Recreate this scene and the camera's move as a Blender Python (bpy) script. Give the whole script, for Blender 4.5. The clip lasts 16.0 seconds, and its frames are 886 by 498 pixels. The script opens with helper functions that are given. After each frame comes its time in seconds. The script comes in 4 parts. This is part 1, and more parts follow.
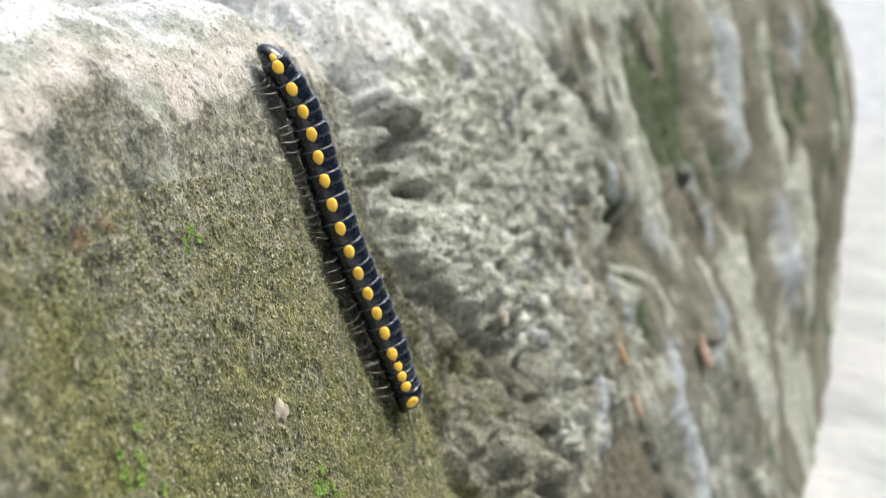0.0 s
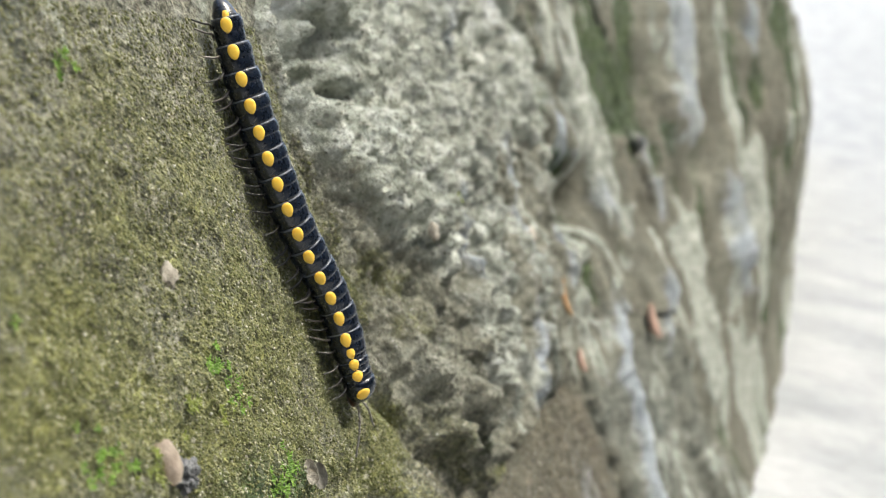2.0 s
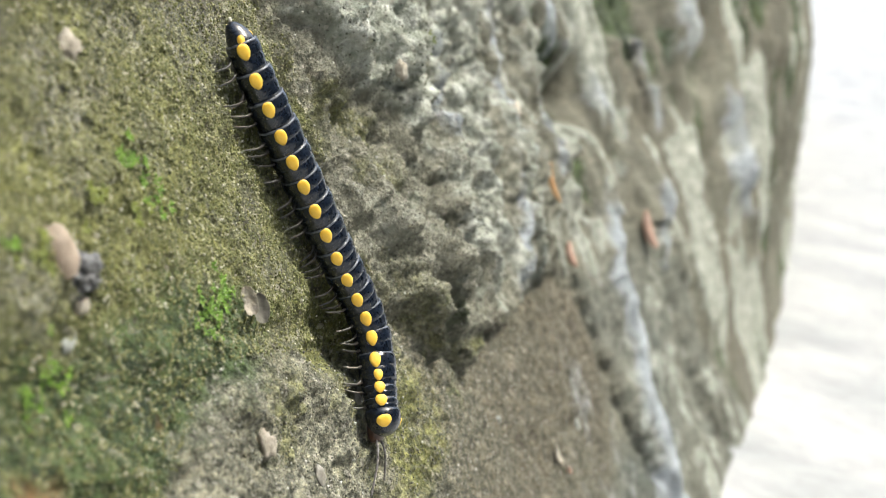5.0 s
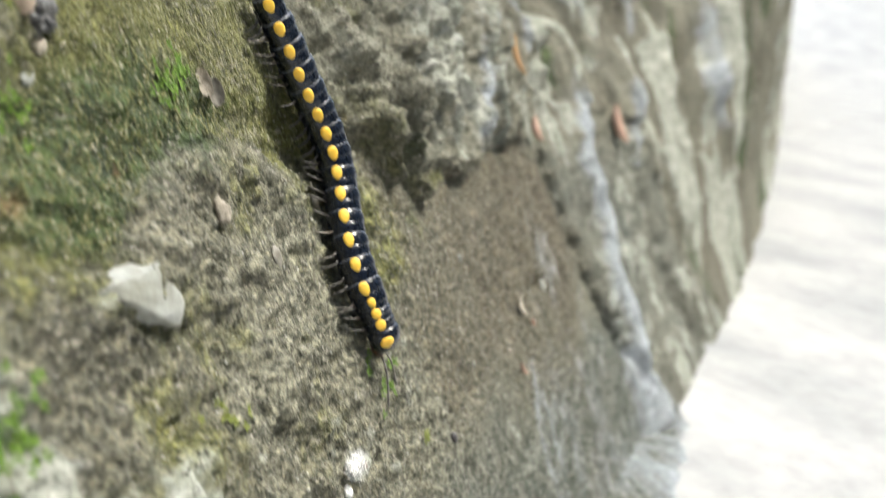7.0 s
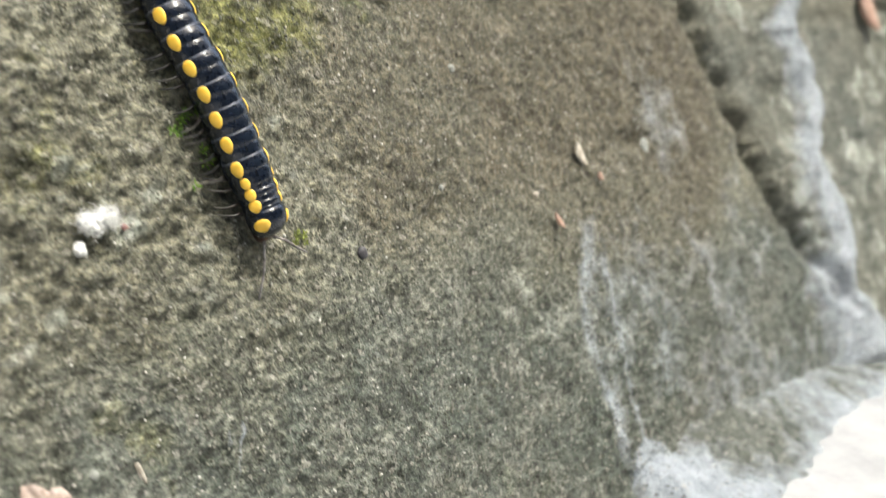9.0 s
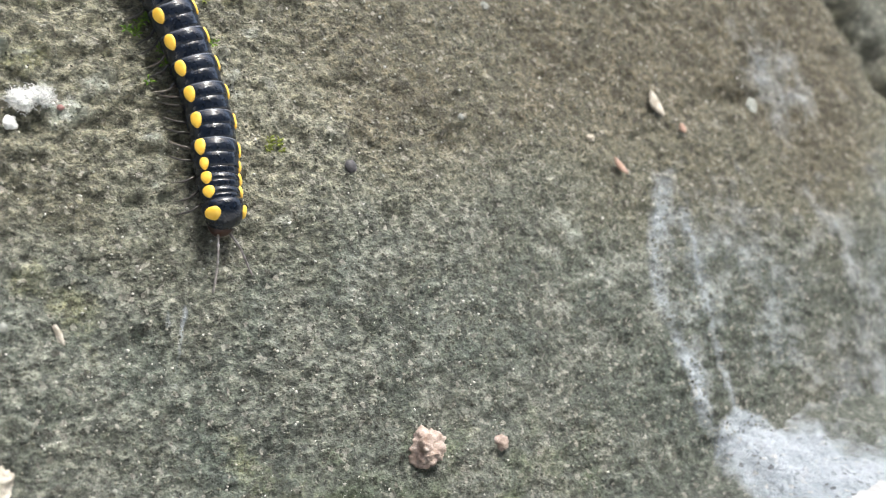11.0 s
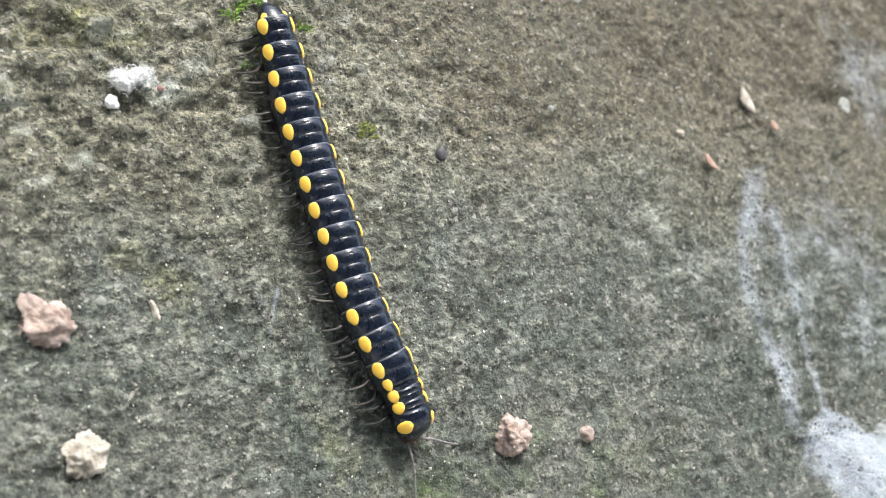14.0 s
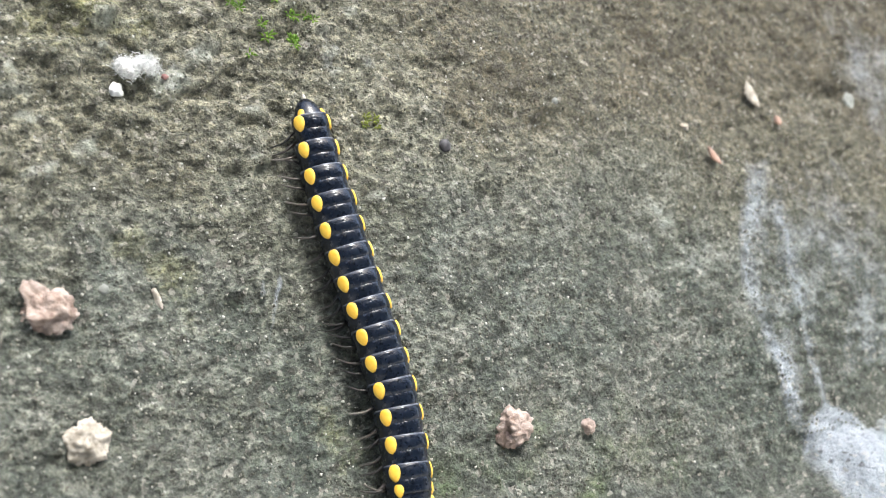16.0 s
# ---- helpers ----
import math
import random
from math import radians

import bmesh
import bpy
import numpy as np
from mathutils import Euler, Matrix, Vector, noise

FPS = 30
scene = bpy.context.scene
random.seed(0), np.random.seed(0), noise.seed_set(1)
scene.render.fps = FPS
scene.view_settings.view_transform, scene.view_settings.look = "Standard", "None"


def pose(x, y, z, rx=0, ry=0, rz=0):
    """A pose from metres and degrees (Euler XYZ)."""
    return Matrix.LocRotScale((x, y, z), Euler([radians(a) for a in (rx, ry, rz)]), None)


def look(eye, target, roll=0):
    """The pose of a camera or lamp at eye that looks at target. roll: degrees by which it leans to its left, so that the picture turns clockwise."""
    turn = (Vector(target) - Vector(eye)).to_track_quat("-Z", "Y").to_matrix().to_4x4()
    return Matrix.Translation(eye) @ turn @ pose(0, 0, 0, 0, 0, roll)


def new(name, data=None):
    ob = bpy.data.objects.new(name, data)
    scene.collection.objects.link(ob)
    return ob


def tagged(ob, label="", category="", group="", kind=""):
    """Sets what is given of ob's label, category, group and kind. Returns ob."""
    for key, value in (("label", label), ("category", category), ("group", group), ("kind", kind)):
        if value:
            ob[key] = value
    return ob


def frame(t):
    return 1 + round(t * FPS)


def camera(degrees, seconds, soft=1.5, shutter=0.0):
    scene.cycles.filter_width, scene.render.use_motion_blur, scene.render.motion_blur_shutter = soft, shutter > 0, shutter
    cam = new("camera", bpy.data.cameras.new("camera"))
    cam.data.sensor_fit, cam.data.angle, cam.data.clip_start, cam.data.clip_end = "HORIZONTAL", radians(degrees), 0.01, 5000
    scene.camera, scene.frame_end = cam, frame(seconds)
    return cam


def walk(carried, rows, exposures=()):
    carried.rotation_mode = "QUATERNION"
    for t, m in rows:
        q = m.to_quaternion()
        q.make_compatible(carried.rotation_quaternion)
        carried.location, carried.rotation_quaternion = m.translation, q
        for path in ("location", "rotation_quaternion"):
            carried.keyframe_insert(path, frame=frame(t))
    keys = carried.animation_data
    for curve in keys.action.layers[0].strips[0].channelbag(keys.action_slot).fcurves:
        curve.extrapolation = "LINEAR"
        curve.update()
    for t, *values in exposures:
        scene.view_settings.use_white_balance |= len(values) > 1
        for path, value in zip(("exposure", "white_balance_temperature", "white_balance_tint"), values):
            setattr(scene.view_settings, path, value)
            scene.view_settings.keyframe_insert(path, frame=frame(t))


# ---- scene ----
# A black millipede with yellow spots walks down a low stone retaining wall towards a pale concrete path.
cam = camera(38.750, 16.0, soft=0.75, shutter=0.4)
cam.data.dof.use_dof = True
cam.data.dof.focus_distance = 0.122
cam.data.dof.aperture_fstop = 42.0

EXPO = 1.5
PATH = [
    (0.0, pose(-0.20931, 0.00520, 0.13721, 79.295, -9.021, -73.144)),
    (0.5, pose(-0.21282, 0.00275, 0.13473, 78.903, -9.663, -74.006)),
    (1.0, pose(-0.21268, -0.00136, 0.13365, 79.244, -9.571, -74.530)),
    (1.5, pose(-0.20826, -0.00203, 0.12503, 79.715, -10.243, -75.190)),
    (2.0, pose(-0.19863, 0.00112, 0.12146, 80.466, -10.337, -74.818)),
    (2.5, pose(-0.19129, -0.00191, 0.11427, 79.452, -10.002, -75.120)),
    (3.0, pose(-0.18478, -0.00127, 0.11090, 79.177, -10.047, -74.994)),
    (3.5, pose(-0.18062, -0.00317, 0.10590, 78.926, -9.953, -74.767)),
    (3.7, pose(-0.18084, -0.00087, 0.10637, 79.000, -10.225, -74.628)),
    (5.8, pose(-0.18563, -0.00297, 0.10158, 78.426, -10.208, -75.454)),
    (6.0, pose(-0.18629, -0.00418, 0.09972, 78.137, -10.051, -75.532)),
    (6.5, pose(-0.18875, -0.00733, 0.09833, 77.916, -9.897, -75.549)),
    (7.0, pose(-0.19142, -0.01076, 0.09128, 77.308, -9.533, -75.380)),
    (7.5, pose(-0.18484, -0.02316, 0.07812, 77.541, -8.934, -72.789)),
    (8.0, pose(-0.17459, -0.03072, 0.07257, 77.374, -9.120, -67.594)),
    (8.5, pose(-0.16075, -0.04566, 0.07418, 76.715, -8.903, -61.500)),
    (9.0, pose(-0.14633, -0.05929, 0.07184, 74.168, -7.614, -54.771)),
    (9.2, pose(-0.14103, -0.06335, 0.06943, 73.794, -7.340, -52.693)),
    (11.3, pose(-0.11941, -0.09206, 0.04950, 80.139, -2.235, -37.293)),
    (11.5, pose(-0.11991, -0.09244, 0.04860, 80.744, -2.103, -36.794)),
    (12.0, pose(-0.12094, -0.09104, 0.04886, 81.094, -2.733, -36.541)),
    (12.5, pose(-0.12101, -0.09167, 0.04978, 81.038, -2.972, -35.624)),
    (13.0, pose(-0.12121, -0.09141, 0.04898, 81.253, -3.034, -35.800)),
    (13.5, pose(-0.12116, -0.09079, 0.04922, 80.627, -3.153, -35.792)),
    (14.0, pose(-0.12127, -0.09026, 0.04874, 79.693, -3.108, -35.137)),
    (14.5, pose(-0.12104, -0.09053, 0.04860, 79.300, -3.419, -35.255)),
    (15.0, pose(-0.12120, -0.09055, 0.04838, 79.540, -3.627, -35.276)),
    (15.5, pose(-0.12127, -0.09065, 0.04855, 79.677, -3.715, -35.007)),
    (16.0, pose(-0.12139, -0.09016, 0.04835, 79.456, -3.587, -34.997)),
]
walk(cam, PATH, exposures=tuple((t, EXPO + e, k, tint) for t, e, k, tint in ((0.0, -0.24, 6430, 4), (1.5, -0.24, 6460, 3), (3.0, -0.04, 6530, 2), (6.5, 0.01, 6520, 2), (7.5, -0.14, 6580, 3), (9.0, -0.04, 6580, 3), (12.0, 0.03, 6130, 6), (14.5, 0.12, 6110, 6), (16.0, 0.11, 6130, 6))))

# ---- light: bright overcast day ----
SUN_ELEV, SUN_ROT = radians(68), radians(160)
world = bpy.data.worlds.new("overcast_sky")
scene.world = world
world.use_nodes = True
wn = world.node_tree.nodes
sky = wn.new("ShaderNodeTexSky")
sky.sky_type = "NISHITA"
sky.sun_disc = False
sky.sun_elevation, sky.sun_rotation = SUN_ELEV, SUN_ROT
sky.air_density, sky.dust_density, sky.ozone_density = 1.0, 6.0, 1.0
wn["Background"].inputs["Strength"].default_value = 0.15
world.node_tree.links.new(sky.outputs[0], wn["Background"].inputs["Color"])
sun_data = bpy.data.lights.new("sun", "SUN")
sun_data.energy, sun_data.angle, sun_data.color = 1.1, radians(18), (1.0, 1.0, 0.98)
sun = new("sun", sun_data)
sun_dir = Vector((math.cos(SUN_ELEV) * math.sin(SUN_ROT), math.cos(SUN_ELEV) * math.cos(SUN_ROT), math.sin(SUN_ELEV)))
sun.matrix_world = look(sun_dir * 3, (0, 0, 0))
scene.view_settings.exposure = EXPO

# ---- materials ----
def material(name, rough=0.8):
    m = bpy.data.materials.new(name)
    m.use_nodes = True
    b = m.node_tree.nodes["Principled BSDF"]
    b.inputs["Roughness"].default_value = rough
    return m, m.node_tree, b


def link(nt, a, b):
    nt.links.new(a, b)


def coords(nt):
    return nt.nodes.new("ShaderNodeTexCoord").outputs["Object"]


def noise_tex(nt, co, scale, detail=4.0, rough=0.6, stretch=None):
    if stretch:
        mp = nt.nodes.new("ShaderNodeMapping")
        mp.inputs["Scale"].default_value = stretch
        link(nt, co, mp.inputs["Vector"])
        co = mp.outputs[0]
    n = nt.nodes.new("ShaderNodeTexNoise")
    n.inputs["Scale"].default_value, n.inputs["Detail"].default_value, n.inputs["Roughness"].default_value = scale, detail, rough
    link(nt, co, n.inputs["Vector"])
    return n.outputs["Fac"]


def cells(nt, co, scale, out="Color"):
    v = nt.nodes.new("ShaderNodeTexVoronoi")
    v.inputs["Scale"].default_value = scale
    link(nt, co, v.inputs["Vector"])
    return v.outputs[out]


def ramp(nt, fac, *stops):
    r = nt.nodes.new("ShaderNodeValToRGB")
    el = r.color_ramp.elements
    while len(el) < len(stops):
        el.new(0.5)
    for e, (p, c) in zip(el, stops):
        e.position, e.color = p, (*c, 1) if len(c) == 3 else c
    link(nt, fac, r.inputs["Fac"])
    return r.outputs["Color"]


def mix(nt, fac, a, b, blend="MIX"):
    n = nt.nodes.new("ShaderNodeMix")
    n.data_type, n.blend_type = "RGBA", blend
    for sock, val in ((n.inputs[0], fac), (n.inputs[6], a), (n.inputs[7], b)):
        if hasattr(val, "is_output"):
            link(nt, val, sock)
        elif isinstance(val, tuple):
            sock.default_value = (*val, 1)
        else:
            sock.default_value = val
    return n.outputs[2]


def maths(nt, op, a, b=0.0, c=0.0):
    n = nt.nodes.new("ShaderNodeMath")
    n.operation = op
    n.use_clamp = op == "MULTIPLY_ADD"
    for sock, val in zip(n.inputs, (a, b, c)):
        if hasattr(val, "is_output"):
            link(nt, val, sock)
        else:
            sock.default_value = val
    return n.outputs[0]


def attribute(nt, name):
    n = nt.nodes.new("ShaderNodeAttribute")
    n.attribute_name = name
    return n.outputs["Fac"]


def bump(nt, b, *layers):
    prev = None
    for h, strength, dist in layers:
        n = nt.nodes.new("ShaderNodeBump")
        n.inputs["Strength"].default_value, n.inputs["Distance"].default_value = strength, dist
        link(nt, h, n.inputs["Height"])
        if prev is not None:
            link(nt, prev, n.inputs["Normal"])
        prev = n.outputs[0]
    link(nt, prev, b.inputs["Normal"])


def spotted(nt, mask, fac, low, gain):
    """mask broken up by a noise: clamp((mask - low + (fac - 0.5)) * gain)."""
    a = maths(nt, "ADD", mask, fac)
    return maths(nt, "MULTIPLY_ADD", a, gain, -(low + 0.5) * gain)


def stone_material():
    m, nt, b = material("weathered_stone", 0.85)
    co = coords(nt)
    big = noise_tex(nt, co, 45, 4, 0.6)
    mid = noise_tex(nt, co, 260, 5, 0.65)
    crumb = noise_tex(nt, co, 750, 3, 0.75)
    fine = noise_tex(nt, co, 1700, 3, 0.75)
    grain = cells(nt, co, 1900)
    base = ramp(nt, big, (0.3, (0.135, 0.131, 0.1)), (0.5, (0.205, 0.2, 0.156)), (0.7, (0.285, 0.28, 0.226)))
    speck = ramp(nt, fine, (0.3, (0.22, 0.22, 0.2)), (0.5, (0.9, 0.9, 0.88)), (0.68, (1.75, 1.74, 1.66)))
    lumps = ramp(nt, crumb, (0.34, (0.4, 0.4, 0.38)), (0.5, (0.95, 0.95, 0.93)), (0.66, (1.45, 1.44, 1.4)))
    speck = mix(nt, 1.0, speck, lumps, "MULTIPLY")
    coarse = attribute(nt, "coarse")
    fleck = maths(nt, "MULTIPLY_ADD", coarse, -0.5, 0.93)
    # crumbly flakes, wider along the wall than up it
    flake = noise_tex(nt, co, 820, 5, 0.7, (1.0, 1.7, 1.7))
    flaky = maths(nt, "MULTIPLY_ADD", attribute(nt, "flaky"), 0.85, 0.12)
    speck = mix(nt, flaky, speck, mix(nt, 1.0, ramp(nt, flake, (0.37, (0.2, 0.205, 0.17)), (0.5, (0.88, 0.88, 0.84)), (0.64, (1.95, 1.9, 1.75))), ramp(nt, fine, (0.3, (0.55, 0.55, 0.53)), (0.7, (1.35, 1.35, 1.33))), "MULTIPLY"))
    base = mix(nt, fleck, base, speck, "MULTIPLY")
    gsep = nt.nodes.new("ShaderNodeSeparateColor")
    link(nt, grain, gsep.inputs[0])
    pale_grain = maths(nt, "MULTIPLY_ADD", gsep.outputs[0], 12.0, -11.0)
    dark_grain = maths(nt, "MULTIPLY_ADD", gsep.outputs[1], 10.0, -9.1)
    # grey cement-like zones
    grey = ramp(nt, mid, (0.3, (0.071, 0.078, 0.068)), (0.5, (0.13, 0.138, 0.123)), (0.7, (0.232, 0.238, 0.22)))
    grey = mix(nt, fleck, grey, speck, "MULTIPLY")
    grey = mix(nt, 0.8, grey, ramp(nt, noise_tex(nt, co, 95, 3, 0.6), (0.32, (0.68, 0.78, 0.76)), (0.6, (1.2, 1.2, 1.18))), "MULTIPLY")
    col = mix(nt, spotted(nt, attribute(nt, "grey"), big, 0.5, 2.0), base, grey)
    # brown earth film
    earth = mix(nt, 0.8, ramp(nt, mid, (0.3, (0.07, 0.06, 0.041)), (0.52, (0.137, 0.12, 0.085)), (0.72, (0.23, 0.207, 0.158))), speck, "MULTIPLY")
    col = mix(nt, spotted(nt, attribute(nt, "earth"), mid, 0.42, 1.3), col, earth)
    # algae film
    alga = ramp(nt, mid, (0.3, (0.06, 0.063, 0.017)), (0.52, (0.158, 0.162, 0.052)), (0.72, (0.29, 0.293, 0.125)))
    alga = mix(nt, 0.75, alga, speck, "MULTIPLY")
    col = mix(nt, spotted(nt, attribute(nt, "alga"), mid, 0.5, 2.5), col, alga)
    # dark green: moss, and the shade of hollows, joints and grooves painted in
    moss_and_shade = mix(nt, 0.7, ramp(nt, mid, (0.35, (0.022, 0.042, 0.014)), (0.65, (0.082, 0.12, 0.04))), speck, "MULTIPLY")
    col = mix(nt, spotted(nt, attribute(nt, "moss_and_shade"), mid, 0.5, 2.5), col, moss_and_shade)
    # pale lime crust and pinkish worn tops
    crust = ramp(nt, noise_tex(nt, co, 330, 5, 0.7), (0.3, (0.235, 0.25, 0.195)), (0.5, (0.42, 0.44, 0.375)), (0.68, (0.69, 0.71, 0.665)))
    col = mix(nt, spotted(nt, attribute(nt, "pale"), mid, 0.5, 3.0), col, crust)
    lime = ramp(nt, noise_tex(nt, co, 210, 4, 0.6), (0.3, (0.29, 0.32, 0.35)), (0.6, (0.42, 0.46, 0.5)), (0.75, (0.53, 0.57, 0.61)))
    col = mix(nt, spotted(nt, attribute(nt, "lime"), mid, 0.46, 2.0), col, lime)
    pink = ramp(nt, mid, (0.3, (0.5, 0.43, 0.38)), (0.6, (0.68, 0.62, 0.58)), (0.75, (0.76, 0.76, 0.74)))
    col = mix(nt, spotted(nt, attribute(nt, "pink"), mid, 0.5, 2.5), col, pink)
    # near-white on the tops: their overexposed skylight put into the colour
    white = ramp(nt, mid, (0.3, (0.5, 0.51, 0.5)), (0.5, (0.72, 0.73, 0.72)), (0.7, (0.82, 0.82, 0.81)))
    col = mix(nt, spotted(nt, attribute(nt, "skylit_white"), mid, 0.5, 2.5), col, white)
    rust = ramp(nt, fine, (0.3, (0.16, 0.07, 0.03)), (0.7, (0.34, 0.17, 0.08)))
    col = mix(nt, spotted(nt, attribute(nt, "rust"), mid, 0.5, 3.0), col, rust)
    col = mix(nt, maths(nt, "MULTIPLY", pale_grain, 0.45), col, (0.55, 0.52, 0.45))
    col = mix(nt, maths(nt, "MULTIPLY", dark_grain, 0.7), col, (0.05, 0.045, 0.035))
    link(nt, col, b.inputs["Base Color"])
    gl = noise_tex(nt, co, 3200, 2, 0.6)
    link(nt, ramp(nt, gl, (0.35, (0.95, 0.95, 0.95)), (0.7, (0.55, 0.55, 0.55))), b.inputs["Roughness"])
    bump(nt, b, (mid, 0.7, 0.0016), (flake, 0.9, 0.0009), (crumb, 0.7, 0.0007), (fine, 0.9, 0.0005), (cells(nt, co, 2600, "Distance"), 0.5, 0.0002))
    return m


def floor_material():
    m, nt, b = material("pale_concrete", 0.8)
    co = coords(nt)
    big = noise_tex(nt, co, 14, 5, 0.6)
    mid = noise_tex(nt, co, 120, 5, 0.65)
    fine = noise_tex(nt, co, 900, 3, 0.6)
    col = ramp(nt, big, (0.35, (0.26, 0.268, 0.273)), (0.65, (0.39, 0.39, 0.388)))
    col = mix(nt, 0.5, col, ramp(nt, mid, (0.3, (0.65, 0.65, 0.65)), (0.6, (1.1, 1.1, 1.1))), "MULTIPLY")
    dark = maths(nt, "MULTIPLY_ADD", noise_tex(nt, co, 60, 3, 0.5), 14.0, -9.8)
    col = mix(nt, maths(nt, "MULTIPLY", dark, 0.5), col, (0.3, 0.29, 0.28))
    link(nt, col, b.inputs["Base Color"])
    bump(nt, b, (mid, 0.4, 0.002), (fine, 0.5, 0.0005))
    return m


def plain(name, c1, c2, scale, rough=0.7, relief=0.0002, coat=0.0):
    """A mottled two-tone material with fine relief."""
    m, nt, b = material(name, rough)
    co = coords(nt)
    n = noise_tex(nt, co, scale, 5, 0.65)
    link(nt, ramp(nt, n, (0.32, c1), (0.68, c2)), b.inputs["Base Color"])
    b.inputs["Coat Weight"].default_value = coat
    b.inputs["Coat Roughness"].default_value = 0.12
    bump(nt, b, (n, 0.6, relief))
    return m


STONE = stone_material()
FLOOR = floor_material()

# ---- noise on the plan, in millimetres ----
RNG = np.random.default_rng(7)
TABLE = RNG.random((512, 512))


def vnoise(x, y):
    xi, yi = np.floor(x).astype(int), np.floor(y).astype(int)
    fx, fy = x - xi, y - yi
    fx, fy = fx * fx * fx * (fx * (fx * 6 - 15) + 10), fy * fy * fy * (fy * (fy * 6 - 15) + 10)
    a, b = TABLE[xi & 511, yi & 511], TABLE[(xi + 1) & 511, yi & 511]
    c, d = TABLE[xi & 511, (yi + 1) & 511], TABLE[(xi + 1) & 511, (yi + 1) & 511]
    return (a * (1 - fx) + b * fx) * (1 - fy) + (c * (1 - fx) + d * fx) * fy


def fbm(x, y, octaves=4, gain=0.5):
    out, amp, tot = 0.0, 1.0, 0.0
    for k in range(octaves):
        c, s = math.cos(0.6 * k), math.sin(0.6 * k)
        out = out + amp * (vnoise((c * x - s * y) * 2 ** k + 17.3 * k, (s * x + c * y) * 2 ** k + 5.1 * k) - 0.5)
        tot += amp
        amp *= gain
    return out / tot * 2


def ridged(x, y, octaves=3):
    return 1 - np.abs(fbm(x, y, octaves)) * 2


def step(a, b, x):
    t = np.clip((x - a) / (b - a), 0, 1)
    return t * t * (3 - 2 * t)


def blob(s, r, cs, cr, ws, wr):
    return np.exp(-((s - cs) / ws) ** 2 - ((r - cr) / wr) ** 2)


def along(s, r, line):
    """Distance to a polyline of (s, r) points."""
    best = np.full(np.broadcast(s, r).shape, 1e9)
    for (x0, y0), (x1, y1) in zip(line, line[1:]):
        dx, dy = x1 - x0, y1 - y0
        t = np.clip(((s - x0) * dx + (r - y0) * dy) / (dx * dx + dy * dy), 0, 1)
        best = np.minimum(best, np.hypot(s - x0 - t * dx, r - y0 - t * dy))
    return best


def within(s, r, shape):
    """Signed distance to a closed outline of (s, r) points, positive inside."""
    shape = tuple(shape)
    odd = np.zeros(np.broadcast(s, r).shape, bool)
    for (x0, y0), (x1, y1) in zip(shape, shape[1:] + shape[:1]):
        if y0 != y1:
            odd ^= ((y0 > r) != (y1 > r)) & (s < (x1 - x0) * (r - y0) / (y1 - y0) + x0)
    d = along(s, r, shape + shape[:1])
    return np.where(odd, d, -d)


# ---- the wall's plan: s along the wall, r up its leaning face (millimetres) ----
LEAN = radians(26)
EDGE = ((-46, 175), (-53, 150), (-57, 139), (-61, 130), (-60, 118), (-58, 109), (-58, 97), (-56, 88), (-50, 82), (-44, 76), (-30, 71), (8, 68), (40, 64))
LEDGE = ((-200, 84), (-118, 79), (-108, 74), (-103, 80), (-92, 84), (-80, 80), (-72, 80), (-62, 78))
CREVICE = ((45, 70), (47, 63), (53, 52), (56, 44), (63, 31), (72, 18), (82, 5), (96, -8))
CREVICE_2 = ((152, 62), (138, 50), (138, 37), (143, 20), (151, 7), (162, -6))
GAP_2 = ((52, 150), (66, 142), (85, 132), (97, 124))
SLIT = ((227, 113), (223, 97))
SLIT_2 = ((270, 101), (257, 89), (262, 76))
GAP = ((48, 165), (49, 142), (58, 128), (66, 112), (78, 103), (90, 94), (80, 84), (52, 70))


# ragged foot of the rough stone, the crust shelf above it and the mossy recess between
LIP = ((-60, 80), (-50, 80), (-46, 79), (-43.5, 72), (-41.5, 70.5), (-40, 77.5), (-37.5, 79), (-36, 73.5), (-32, 67.5), (-28.5, 68), (-26, 72.5), (-20, 69), (-16, 71), (-11, 67), (-4, 69), (1, 72), (6, 70), (13, 73), (20, 69), (28, 71), (40, 66), (50, 64))
SHELF = ((-55, 113), (-52.5, 109.8), (-49, 106.5), (-43.5, 103.6), (-39, 103.4), (-33, 106), (-28, 114), (-34, 121), (-47, 121))
RECESS = ((-55, 106), (-46, 102.5), (-40, 101), (-37, 97), (-41, 91), (-51, 92), (-56, 99))
NOSE = ((-31, 92), (-22, 95), (-12, 90), (-14, 82), (-22, 79), (-30, 83))


def lip_r(s):
    return np.interp(s, [q[0] for q in LIP], [q[1] for q in LIP])


def edge_s(r):
    ys, xs = [p[1] for p in EDGE[::-1]], [p[0] for p in EDGE[::-1]]
    return np.interp(r, ys, xs)


